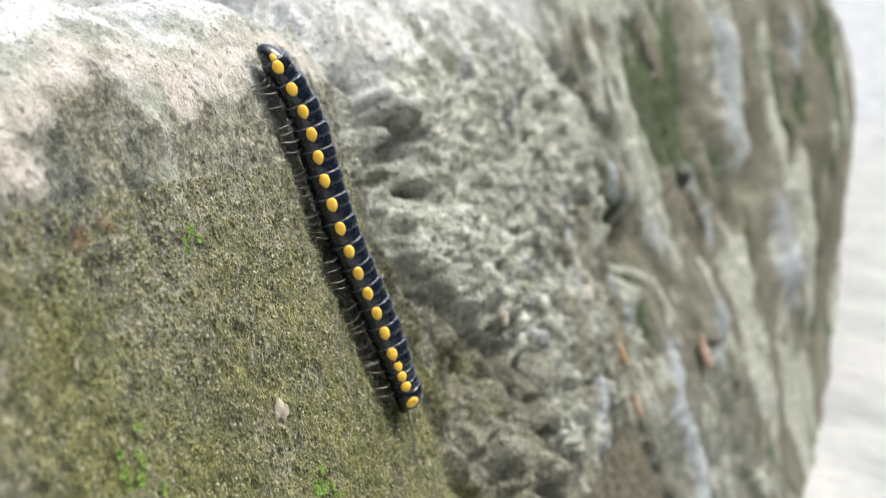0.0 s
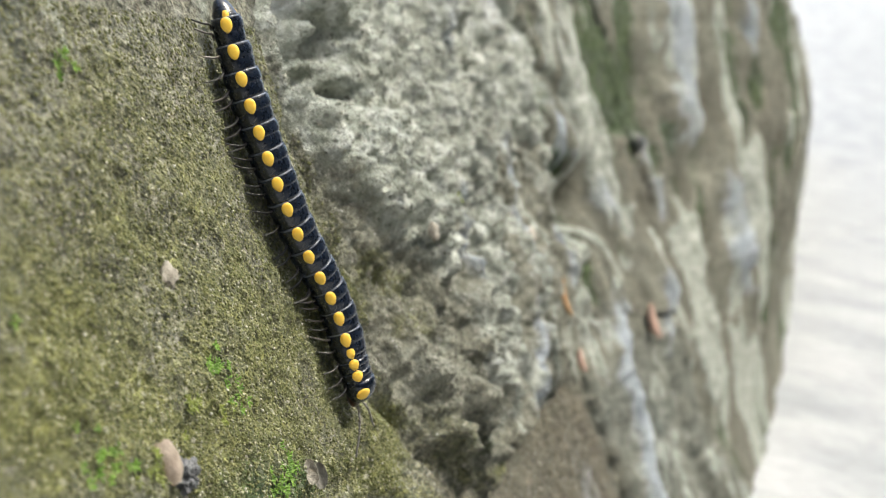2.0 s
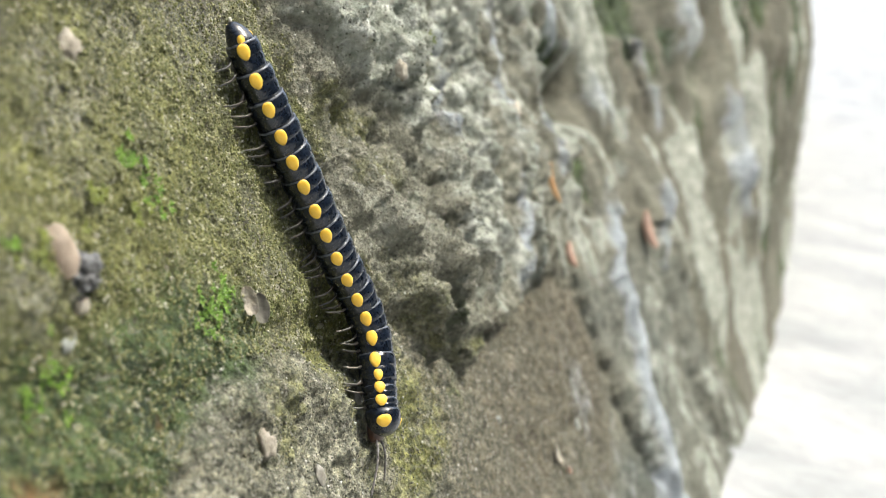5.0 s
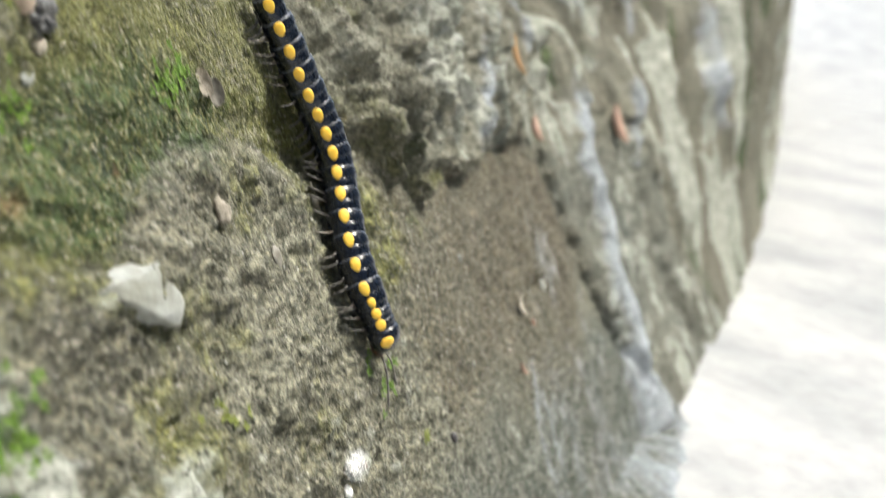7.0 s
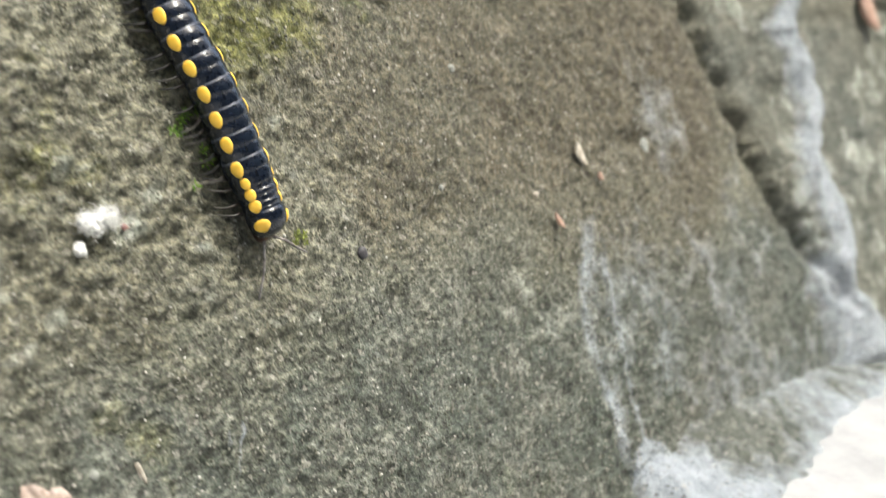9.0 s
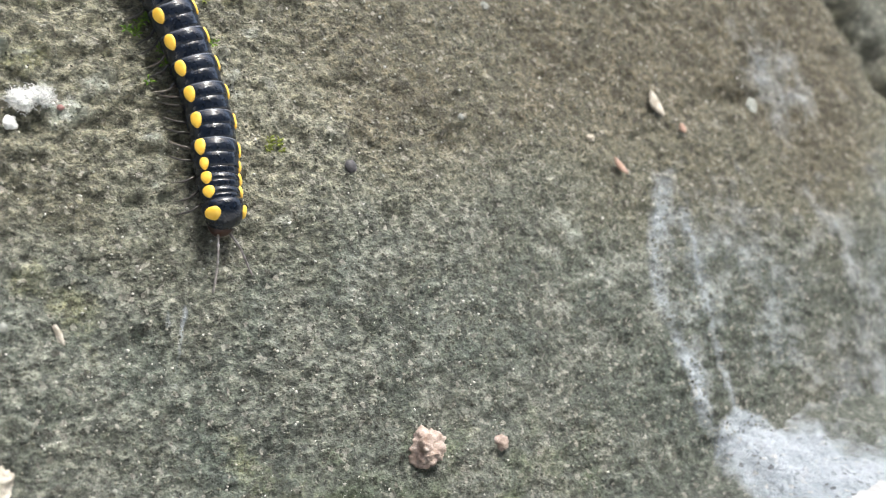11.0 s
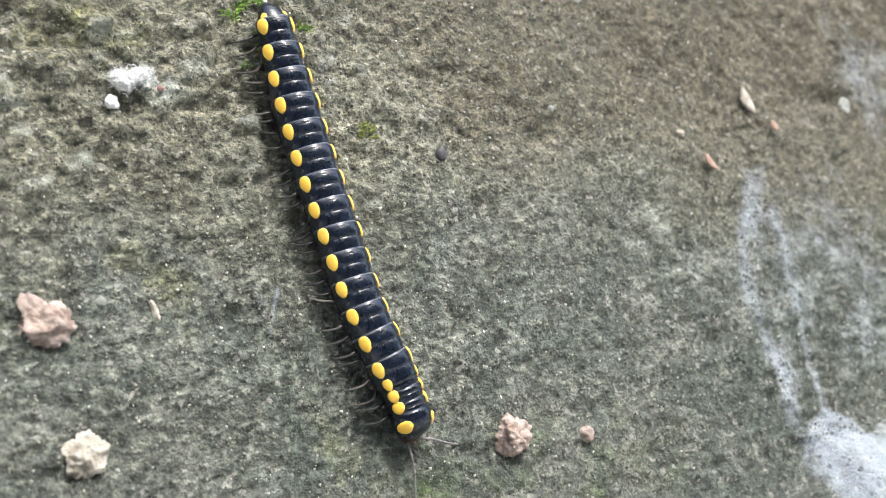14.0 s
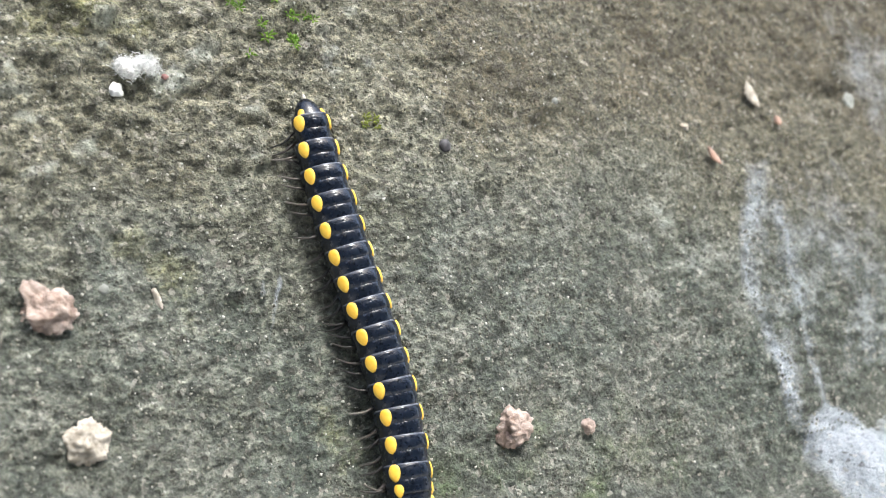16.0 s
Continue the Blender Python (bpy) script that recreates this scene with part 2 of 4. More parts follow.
def zones(s, r, soft=1.0):
    """Soft membership of the wall's stones: upper, rough, lower slab, beyond the crevice, far."""
    wob = (2.0 + soft) * fbm(s / 9, r / 9, 3)
    right = step(-1.5 * soft, 1.5 * soft, s - edge_s(r) + wob * 0.6)
    split = np.interp(s, (-200, -118, -108, -103, -92, -80, -62), (80, 77, 73, 76, 83, 80, 78)) * (s < -60) + lip_r(s) * (s >= -60)
    high = step(-1.2 * soft, 1.2 * soft, r - split + wob * 0.5)
    crev = np.interp(r, (-8, 5, 18, 31, 44, 52, 63, 70), (96, 82, 72, 63, 56, 53, 47, 45))
    over = step(-1.5 * soft, 1.5 * soft, s - crev + wob * 0.4)
    gap = np.interp(r, (-6, 5, 30, 50, 60, 68, 74, 84, 94, 103, 112, 128, 142, 165), (200, 186, 167, 159, 150, 110, 70, 82, 92, 80, 67, 58, 49, 48))
    far = step(-2 * soft, 2 * soft, s - gap + wob * 0.5)
    upper = high * (1 - right)
    rough = high * right * (1 - far)
    lower = (1 - high) * (1 - over)
    drip = (1 - high) * over * (1 - far)
    return upper, rough, lower, drip, far


def crust(s, r):
    """Lime crust on the rough stones: swirling, run down along the face."""
    wx, wy = 6 * fbm(s / 12, r / 12, 2), 6 * fbm(s / 12 + 31, r / 12 + 7, 2)
    a = fbm((s + wx) / 8, (r + wy) / 21, 5)
    return step(0.02, 0.3, a + 0.25 * fbm(s / 2.2, r / 3.0, 3)) * (1 - blob(s, r, -49, 132, 10, 14))


def drapery(s, r):
    """Folds of run-down lime, finer and longer along the wall, 0 in the valleys."""
    lean_s = s + 0.35 * (r - 100) + 4 * fbm(s / 14, r / 18, 2)
    return np.abs(fbm(lean_s / np.interp(s, (-60, -10, 60, 300), (9, 5.5, 6.5, 15)), r / 34, 3)) * 2


def streak(s, r, seed):
    """Bands that run down the face, wider with distance along the wall."""
    w = np.interp(s, (60, 200, 600, 2000), (8, 13, 34, 80))
    u = np.log(np.maximum(w, 1)) * 9 + (s + 5 * fbm(s / 20, r / 30, 2)) / w
    a = fbm(u + seed, r / 62 + seed, 3) + 0.15 * fbm(s / 4, r / 9, 2)
    return step(0.06, 0.3, a)


def terrace(q):
    k = np.floor(q)
    return k + step(0.72, 1.0, q - k)


def height(s, r):
    """Relief of the face in millimetres, towards the path."""
    up, ro, lo, dr, fa = zones(s, r, 1.8)
    h = np.interp(s, (-300, -60, 0, 100, 200, 320, 680, 1150, 2500), (0, 0, 1, 4, 10.5, 17, 27, 35, 46))
    h = h + 3.5 * step(22, -2, r) * step(60, 120, s)
    h = h - 1.5 * step(-100, -240, s)
    h = h + 0.9 * step(110, 380, s) * np.interp(r, (0, 60, 100, 150, 190, 230), (0, 27, 43, 49, 40, 20))
    h = h + up * (1.4 * fbm(s / 26, r / 26, 3) + 0.55 * fbm(s / 5, r / 5, 3))
    h = h + up * 1.0 * step(95, 80, r) * step(-75, -112, s) * fbm(s / 7, r / 7, 3)
    warp = 5 * fbm(s / 14, r / 18, 2)
    folds = ridged((s + 1.6 * warp) / 16, r / 60 + 3, 3)
    h = h + ro * (0.3 + 0.7 * step(0, 26, r - 66)) * (1.6 + 2.0 * fbm((s + warp) / 22, r / 34, 3) + 2.0 * folds + 1.4 * fbm((s + warp) / 7, r / 13, 4) + 1.2 * fbm(s / 2.8, r / 3.6, 3) - 1.6 * np.maximum(0, fbm(s / 3.4 + 20, r / 4.4, 3) - 0.14) + 1.8 * crust(s, r))
    # lime drapery: rounded lumps with sharp valleys between, drawn out down the face
    lean_s = s + 0.35 * (r - 100) + warp
    drape = drapery(s, r)
    knobs = np.abs(fbm((s + warp) / 4.6, r / 6.2 + 5, 4)) * 2
    h = h + ro * step(64, 80, r) * (1.5 * drape + 0.55 * knobs + 0.7 * terrace(3.2 * fbm((s + warp) / 9, r / 13 + 4, 4)) + 0.7 * np.abs(fbm((s + warp) / 2.3, r / 2.9 + 3, 3)) - 1.2)
    h = h + fa * step(10, 40, r) * (1.6 * np.abs(fbm(lean_s / 15, r / 55 + 2, 3)) * 2 - 0.9)
    ragged = 2.4 * fbm(s / 3.6, r / 3.6 + 11, 4)
    h = h + 2.4 * step(-0.9, 0.9, within(s, r, SHELF) + ragged) * ro + 2.4 * step(-1.5, 1.5, within(s, r, NOSE) + 1.4 * ragged) * ro
    h = h - 1.2 * step(-1.2, 3.0, within(s, r, RECESS) + ragged)
    # overhanging ragged foot of the rough stone, dark under it
    under = r - lip_r(s) + 0.8 * ragged
    reach = step(-50, -45, s) * step(44, 20, s)
    h = h + reach * (1.8 * step(-0.5, 0.7, under) * step(18, 4, under) - (0.9 + 2.2 * blob(s, r, -38, 75, 4, 6)) * step(0.4, -0.6, under) * step(-6, -1.2, under))
    h = h + 3.0 * blob(s + 0.6 * ragged, r, -43.5, 77, 2.4, 6) + 2.2 * blob(s + 0.6 * ragged, r, -29.5, 72, 1.8, 5)
    h = h + lo * (0.8 * fbm(s / 24, r / 24, 3) + 0.42 * fbm(s / 3.6, r / 3.6, 3))
    h = h + lo * step(30, 60, r) * step(-40, -66, s) * (1.5 * fbm(s / 11, r / 9, 4) + 0.5 * terrace(2.2 * fbm(s / 8, r / 6, 3)) + 0.6)
    h = h + lo * step(22, 40, r) * step(-25, -58, s) * (0.6 * fbm(s / 4.2, r / 2.8, 3) + 0.6 * fbm(s / 2.0, r / 1.4, 2))
    h = h + dr * (0.6 + 0.8 * fbm((s + warp) / 12, r / 40, 3) + 0.7 * fbm(s / 4, r / 4, 3))
    h = h + fa * (0.3 + 0.7 * step(0, 45, r)) * (1.5 + 3.4 * fbm(s / 44, r / 90, 3) + 2.2 * fbm((s + warp) / 12, r / 30, 3) + 1.8 * streak(s, r, 3) - 3.0 * streak(s, r, 60) + 0.4 * fbm(s / 3, r / 3, 2))
    # joints between the stones
    jag = 1.2 * fbm(s / 4, r / 4, 2)
    h = h - (2.6 + 2.6 * step(104, 122, r)) * np.exp(-((along(s, r, EDGE) + jag - 2.2) / 2.6) ** 2) * step(66, 80, r)
    h = h - (1.4 + 2.2 * step(4, 30, r)) * np.exp(-((along(s, r, CREVICE) + 1.5 * jag) / 2.1) ** 2)
    h = h - 4.0 * np.exp(-((along(s, r, CREVICE_2) + 2 * jag) / 4.5) ** 2)
    h = h - 4.0 * np.exp(-((along(s, r, GAP) + 2 * jag) / 4.0) ** 2) * step(66, 84, r)
    h = h - 0.9 * np.exp(-((along(s, r, LEDGE) + jag - 1) / 2.2) ** 2) * step(-60, -70, s)
    # hollows
    sj, rj = s + 5 * fbm(s / 6 + 9, r / 6, 3), r + 5 * fbm(s / 6, r / 6 + 19, 3)
    h = h - 13.0 * step(-57, -54, s + 0.4 * (sj - s)) * step(-42, -49, sj + ragged) * step(118, 130, rj + ragged) * step(149, 141, r) - 5.0 * blob(sj, r, -45, 145, 6, 4) - 3.0 * blob(sj, rj, -46, 103, 4.5, 10)
    h = h - 2.0 * blob(sj, rj, -38, 100, 3.2, 6) - 1.3 * blob(sj, rj, -69.5, 81, 4.6, 2.8) - 1.0 * blob(s, r, -79, 83, 4, 2.5) - 14.0 * blob(s, r, 82, 99.5, 20, 7) - 4.0 * blob(s, r, 70, 113, 5, 5) - 4.0 * blob(s, r, 215, 98, 12, 5)
    h = h - 6.0 * np.exp(-(along(s, r, SLIT) / 6) ** 2) - 6.0 * np.exp(-(along(s, r, SLIT_2) / 6) ** 2) - 4.5 * np.exp(-((along(s, r, GAP_2) + jag) / 3.2) ** 2) - 3.0 * blob(s, r, 244, 51, 10, 8)
    h = h - 2.5 * blob(s, r, -116, 84, 12, 6) - 1.1 * blob(s, r, -31.8, 40.5, 2.4, 1.7) - 1.2 * blob(s, r, 17, 45, 5, 1.3)
    # run-down lime drips
    for k, (line, w, a) in enumerate(DRIPS):
        c, on, vary = drip(s, r, line, k)
        h = h + a * np.exp(-((s - c) / (w * vary)) ** 2) * on * vary
    # back of the first stone's top
    h = h - 18 * step(21, 31, r - rim(s) + 4 * fbm(s / 15, r / 15, 2)) * step(-66, -80, s)
    # grain
    h = h + (0.34 + 0.2 * ro) * step(70, 10, s) * fbm(s / 1.1, r / 1.1, 2) + 0.5 * np.maximum(0, fbm(s / 1.9 + 40, r / 1.9, 2) - 0.2)
    h = h - 0.7 * np.maximum(0, fbm(s / 2.4 + 70, r / 2.0 + 9, 2) - 0.3)
    return h


DRIPS = ((((90, 76), (79, 60), (83, 45), (77, 37), (81, 22), (79, 13), (85, -1), (96, -8)), 8.5, 3.6), (((142, 76), (141, 50)), 9, 4.0), (((206, 156), (208, 129), (199, 103)), 16, 5.0),
         (((237, 93), (239, 58)), 13, 4.5), (((158, 112), (169, 84)), 9, 3.5), (((12, 92), (9, 82), (-2, 70)), 2.8, 2.2), (((-1, 142), (-4, 130)), 3.5, 1.5),
         (((80, 127), (84, 106)), 7, 3.8), (((60, 108), (48, 82)), 3, 2.0), (((108, 103), (110, 88)), 6, 3.2), (((290, 152), (288, 128)), 12, 3.5), (((230, 66), (257, 44)), 11, 3.0),
         (((27, 118), (20, 100), (24, 88)), 2.6, 1.8), (((-14, 112), (-20, 100), (-17, 90)), 2.2, 1.6))
STREAK_A = ((3, 44), (0, 34), (-4, 27), (-6, 22), (-5.3, 16.6), (-3.4, 10), (-3.7, 5), (-3, 1))
STREAK_B = ((2.5, 30), (2.2, 21), (2, 11), (2.5, 3))


def drip(s, r, line, k):
    """Middle of a run-down drip at r, and where it runs."""
    c = np.interp(r, [q[1] for q in line][::-1], [q[0] for q in line][::-1]) + 2.0 * fbm(r / 12 + 9 * k, r * 0 + k, 2)
    top, end = line[0][1], line[-1][1]
    return c, step(end - 9, end + 9, r) * step(top + 9, top - 9, r), 1 + 0.5 * fbm(r / 9 + 3 * k, r * 0 + 2 * k + 0.5, 3)


def rim(s):
    """Where the face starts to turn over into the top."""
    return np.interp(s, (-260, -132, -116, -96, -82, -60, -40, 0, 28, 42, 48, 54, 72, 100, 150, 300, 600, 2500), (130, 130, 132, 134, 136, 134, 134, 138, 139, 134, 122, 130, 149, 152, 155, 162, 178, 190)) + 1.5 * fbm(s / 14, s * 0 + 3, 3)


def profile(s, r):
    """Place and outward direction of the undisplaced face, in metres: leaning plane, rounded shoulder, nearly level top."""
    r0 = rim(s)
    n = 24
    flat = np.minimum(r, r0)
    y, z = flat * math.sin(LEAN), flat * math.cos(LEAN)
    rest = np.maximum(r - r0, 0)
    top = radians(90) - LEAN
    turn = top - np.radians(np.interp(s, (-90, -50, 60, 110), (-1, 1, 2, 6)))
    for k in range(n):
        e = top - turn * step(0, 24, rest * (k + 0.5) / n)
        y, z = y + rest / n * np.cos(e), z + rest / n * np.sin(e)
    e = top - turn * step(0, 24, rest)
    return np.stack((s, y, z), -1) * 1e-3, np.stack((s * 0, -np.sin(e), np.cos(e)), -1)


def on_wall(s, r, lift=0.0):
    """Place and outward normal on the relief, s and r in millimetres, lift in millimetres."""
    s, r = np.asarray(s, float), np.asarray(r, float)
    p, n = profile(s, r)
    return p + n * ((height(s, r) + lift) * 1e-3)[..., None], n


def steps_of(*runs):
    out = [runs[0][0]]
    for a, b, d in runs:
        out += list(np.linspace(a, b, max(2, int(round((b - a) / d)) + 1))[1:])
    return np.array(out)


def sj_of(s, r):
    return s + 4 * fbm(s / 6 + 9, r / 6, 3)


def masks(s, r):
    up, ro, lo, dr, fa = zones(s, r, 4.5)
    n1, n2 = fbm(s / 13, r / 13, 3), fbm(s / 5, r / 5, 3)
    top = step(0, 14, r - rim(s) + 5 * n1)
    alga = up * (0.9 - 0.25 * step(98, 116, r) + 0.45 * n1) * (1 - 0.6 * step(118, 138, r)) + ro * (0.27 + 0.45 * n1) + lo * (0.12 * step(-12, -60, s) * step(18, 44, r) * step(-75, -60, s) + 0.3 * n1 + 0.02) + fa * (0.12 + 0.4 * n1) + dr * 0.1
    n3 = fbm(s / 30 + 8, r / 30, 3)
    alga = alga + lo * step(-30, -75, s) * (0.26 + 0.08 * step(22, 46, r) + 0.08 * step(-72, -90, s) * step(40, 52, r) + 0.45 * n3 + 0.3 * n1) + 0.3 * step(-2, 2, within(s, r, RECESS))
    # olive below the overhang: green film with the foot's shade painted in
    alga = alga * (1 - 0.8 * blob(s, r, -39, 75, 6, 7)) + lo * (0.4 + 0.4 * n1) * blob(s, r, -44, 62, 16, 9) + lo * (0.12 + 0.3 * n1) * blob(s, r, -86, 66, 22, 11)
    earth = lo * (0.85 * step(20, 50, r + 12 * n3) + 0.28 + 0.5 * n3 + 0.4 * blob(s, r, -20, 46, 17, 9)) * step(-62, -40, s) * step(70, 40, s) + dr * 0.45 + fa * (0.55 + 0.5 * n1)
    # moss on the first stone and ledge; far grooves painted dark like shading
    moss_and_shade = up * step(101, 84, r) * step(-70, -98, s) * (0.85 + 0.4 * n2) + ro * 0.4 * np.maximum(0, fbm(s / 7 + 50, r / 11, 3) - 0.05) + fa * 0.95 * streak(s, r, 60) + 0.55 * blob(s, r, -84, 82, 12, 5) + 0.5 * blob(s, r, -108, 80, 14, 6)
    # pits, slits and the overhang's foot get painted shade; green at wall's bottom
    moss_and_shade = moss_and_shade + 1.3 * blob(sj_of(s, r), r, -51.5, 133, 5, 11) + 0.45 * blob(s, r, -38, 74, 5, 6) + lo * 0.5 * blob(s, r, -38, 64, 14, 6) + lo * step(22, 4, r) * step(6, -22, s) * (0.42 + 0.5 * n3 + 0.3 * n2) + 0.15 * blob(s, r, -38, 100, 6, 7) + 0.5 * blob(s, r, -70, 84, 5, 3) + 0.9 * blob(s, r, 82, 99.5, 19, 8) + 0.7 * np.exp(-(along(s, r, SLIT) / 7) ** 2) + 0.7 * np.exp(-(along(s, r, SLIT_2) / 7) ** 2) + 0.5 * np.exp(-(along(s, r, GAP_2) / 4) ** 2) + 0.45 * np.exp(-(along(s, r, CREVICE_2) / 5) ** 2)
    # contact shade painted along the stone joints and the crevice
    moss_and_shade = moss_and_shade + 0.45 * np.exp(-(along(s, r, GAP) / 5) ** 2) + 0.5 * np.exp(-(along(s, r, CREVICE) / 3.5) ** 2) + 0.35 * np.exp(-(along(s, r, EDGE) / 3) ** 2)
    grey = ro * 0.4 + lo * (0.12 + 1.1 * step(66, 8, r + 6 * n1) * (1 - 0.35 * step(-30, 0, s) * step(18, 34, r)) + 0.35 * n1) + dr * 0.8 + fa * (0.25 + 0.4 * n1) + up * step(-95, -125, s) * 0.5
    pale = ro * (0.49 + 0.5 * (drapery(s, r) - 0.35) * step(-45, -10, s) + 0.5 * crust(s, r) + 0.14 * step(95, 115, r) + 0.52 * step(110, 128, r) + 0.35 * step(124, 138, r)) + dr * (0.3 + 0.35 * crust(s, r) + 0.3 * n1) + fa * (0.2 + 0.7 * streak(s, r, 3) + 0.25 * step(260, 90, s) * step(80, 110, r) + 0.4 * fbm(s / 14, r / 22, 3)) + lo * step(22, 40, r) * step(-25, -58, s) * (1 - 0.9 * step(52, 62, r)) * (0.19 + 0.06 * step(-66, -80, s) + 0.8 * fbm(s / 4.2, r / 2.8, 3)) + lo * step(-52, -12, s) * step(54, 36, r) * step(4, 16, r) * (0.3 + 0.4 * n1)
    lime = s * 0
    for k, (line, w, a) in enumerate(DRIPS):
        c, on, vary = drip(s, r, line, k)
        lime = lime + (1.15 if k in (0, 5) else 0.95) * np.exp(-((s - c) / (w * vary)) ** 2) * on * (1 + 0.35 * n2)
    lime = lime + lo * step(-40, 8, s) * step(82, 46, r) * (0.3 + 0.12 * step(-8, 20, s) + 0.25 * n1 + 0.2 * n3)
    foot = np.interp(r, (-12, -8, 0, 7), (9, 8, 6, 1))
    lime = lime + 1.9 * step(1.3, 0.6, np.abs(s - 3 - 0.15 * (2 - r) + 0.8 * fbm(s / 5, r / 5, 2)) / foot) * step(6, 2, r + n2)
    pale = pale + 0.5 * step(-100, -112, s) * step(75, 71, r) * step(48, 60, r) * (1 + n1) + 0.9 * blob(s, r, -128, 60, 7, 5)
    fray = 1.2 * fbm(s / 4, r / 9, 3)
    lime = lime + 0.36 * np.exp(-((along(s, r, STREAK_A) + fray) / 1.7) ** 2) * step(54, 38, r) * (0.85 + 1.3 * n1) + 0.34 * np.exp(-((along(s, r, STREAK_B) + 0.4 * fray) / 0.75) ** 2) * (0.9 + 0.6 * n2)
    lime = lime + 0.14 * np.exp(-((s + 1) / 9) ** 2) * step(-2, 6, r) * step(50, 30, r)
    lime = lime + (0.85 * np.exp(-((s + 67.5 - 0.3 * (r - 24.5)) / 0.4) ** 2) + 0.7 * np.exp(-((s + 69.0 - 0.25 * (r - 24.5)) / 0.45) ** 2)) * step(15, 19, r) * step(31, 27, r) * (0.8 + 0.8 * n2)
    # tops: pale crust and pink wear, brightened in colour towards their skylit look
    pale = pale + top * (1.2 + 0.4 * n1)
    lime = lime + 0.6 * top * (step(-64, -48, s) + step(6, 18, r - rim(s)) * step(-48, -64, s)) * (1 + 0.4 * n1)
    pink = top * (step(18, 6, r - rim(s) + 6 * n1) * (1.05 + 0.5 * n1) * step(-56, -70, s) + 0.2)
    rust = 0.6 * np.exp(-((r - rim(s) + 1) / 2.5) ** 2) * step(-86, -96, s) * (0.6 + n2) + 0.72 * blob(s, r, -116.5, 79.8, 4.5, 3.2) + 0.68 * blob(s, r, -101.6, 80, 1.3, 2.6) + 0.6 * blob(s, r, -131, 131, 4, 3)
    pale = pale * (1 - 0.7 * step(-2, 2, within(s, r, RECESS))) + 0.3 * ro * step(-1, 1, within(s, r, SHELF)) + 0.25 * ro * step(-1, 1, within(s, r, NOSE))
    # grey wash run down from the top of the first stone, and the tops' skylight painted white
    grey = grey + up * step(104, 126, r) * (0.8 * fbm(s / 6 + 3, r / 26, 3))
    pale = pale + up * step(106, 124, r) * (0.1 + 0.9 * fbm(s / 5 + 13, r / 22, 3)) * (1 - top)
    skylit_white = 0.75 * ro * step(128, 146, r + 8 * n1) * (0.9 + 0.7 * n2) + top * step(7, 18, r - rim(s) + 6 * n1) * (0.85 + 0.7 * n2)
    coarse = np.clip(ro + fa + dr, 0, 1)
    flaky = lo * (0.35 + 0.65 * step(-15, -60, s) * step(2, 16, r))
    return dict(skylit_white=skylit_white, coarse=coarse, flaky=flaky, earth=earth * (1 - top), alga=alga * (1 - top), moss_and_shade=moss_and_shade * (1 - top), grey=grey, pale=pale, lime=lime, pink=pink, rust=rust)


def wall():
    ss = steps_of((-300, -150, 3), (-150, -138, 0.8), (-138, -40, 0.3), (-40, 110, 0.55), (110, 160, 1.2), (150, 500, 3.2), (500, 2600, 20))
    rr = steps_of((-12, 0, 0.6), (0, 152, 0.3), (152, 200, 0.7), (200, 420, 5))
    S, R = np.meshgrid(ss, rr, indexing="ij")
    P, N = profile(S, R)
    P = P + N * (height(S, R) * 1e-3)[..., None]
    M = masks(S, R)
    labels = np.argmax(np.stack(zones(S, R)), 0)
    # the far run is broken into its own stones
    far_no = np.digitize(S + 12 * fbm(S / 30, R / 30, 2), (330, 620, 1100)) + 4
    labels = np.where(labels == 4, far_no, labels)
    quad = labels[:-1, :-1]
    ni, nj = S.shape
    idx = np.arange(ni * nj).reshape(ni, nj)
    Q = np.stack((idx[:-1, :-1], idx[1:, :-1], idx[1:, 1:], idx[:-1, 1:]), -1)
    root = tagged(new("wall_1"), "low leaning retaining wall of mossy weathered stones and mortar beside a path", "wall", kind="structure")
    flatP, flatN = P.reshape(-1, 3), N.reshape(-1, 3)
    names = {0: "stone", 1: "stone", 2: "stone", 3: "mortar", 4: "stone", 5: "stone", 6: "stone", 7: "stone"}
    remarks = {0: "olive-brown stone with algae film and worn pinkish top", 1: "grey-green pitted stone with ragged pale lime crust", 2: "smoother grey-brown stone with sandy grain",
             3: "pale grey mortar run down in drips"}
    for lab in range(8):
        q = Q[quad == lab]
        if not len(q):
            continue
        used, inv = np.unique(q, return_inverse=True)
        f = inv.reshape(-1, 4)
        v = flatP[used]
        # side walls into the bank, so that each stone has its depth
        e = np.concatenate([f[:, [k, (k + 1) % 4]] for k in range(4)])
        key = e[:, 0].astype(np.int64) * len(v) + e[:, 1]
        back = e[:, 1].astype(np.int64) * len(v) + e[:, 0]
        border = e[~np.isin(key, back)]
        bu, binv = np.unique(border, return_inverse=True)
        deep_v = v[bu] - flatN[used][bu] * 0.03
        b2 = binv.reshape(-1, 2) + len(v)
        sides = np.stack((border[:, 1], border[:, 0], b2[:, 0], b2[:, 1]), -1)
        verts, faces = np.concatenate((v, deep_v)), np.concatenate((f, sides))
        me = bpy.data.meshes.new(names[lab])
        me.vertices.add(len(verts)), me.loops.add(faces.size), me.polygons.add(len(faces))
        me.vertices.foreach_set("co", verts.astype(np.float32).ravel())
        me.loops.foreach_set("vertex_index", faces.astype(np.int32).ravel())
        me.polygons.foreach_set("loop_start", np.arange(0, faces.size, 4, dtype=np.int32))
        me.polygons.foreach_set("use_smooth", np.ones(len(faces), bool))
        me.update(calc_edges=True)
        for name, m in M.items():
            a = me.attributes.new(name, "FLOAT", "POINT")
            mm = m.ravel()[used]
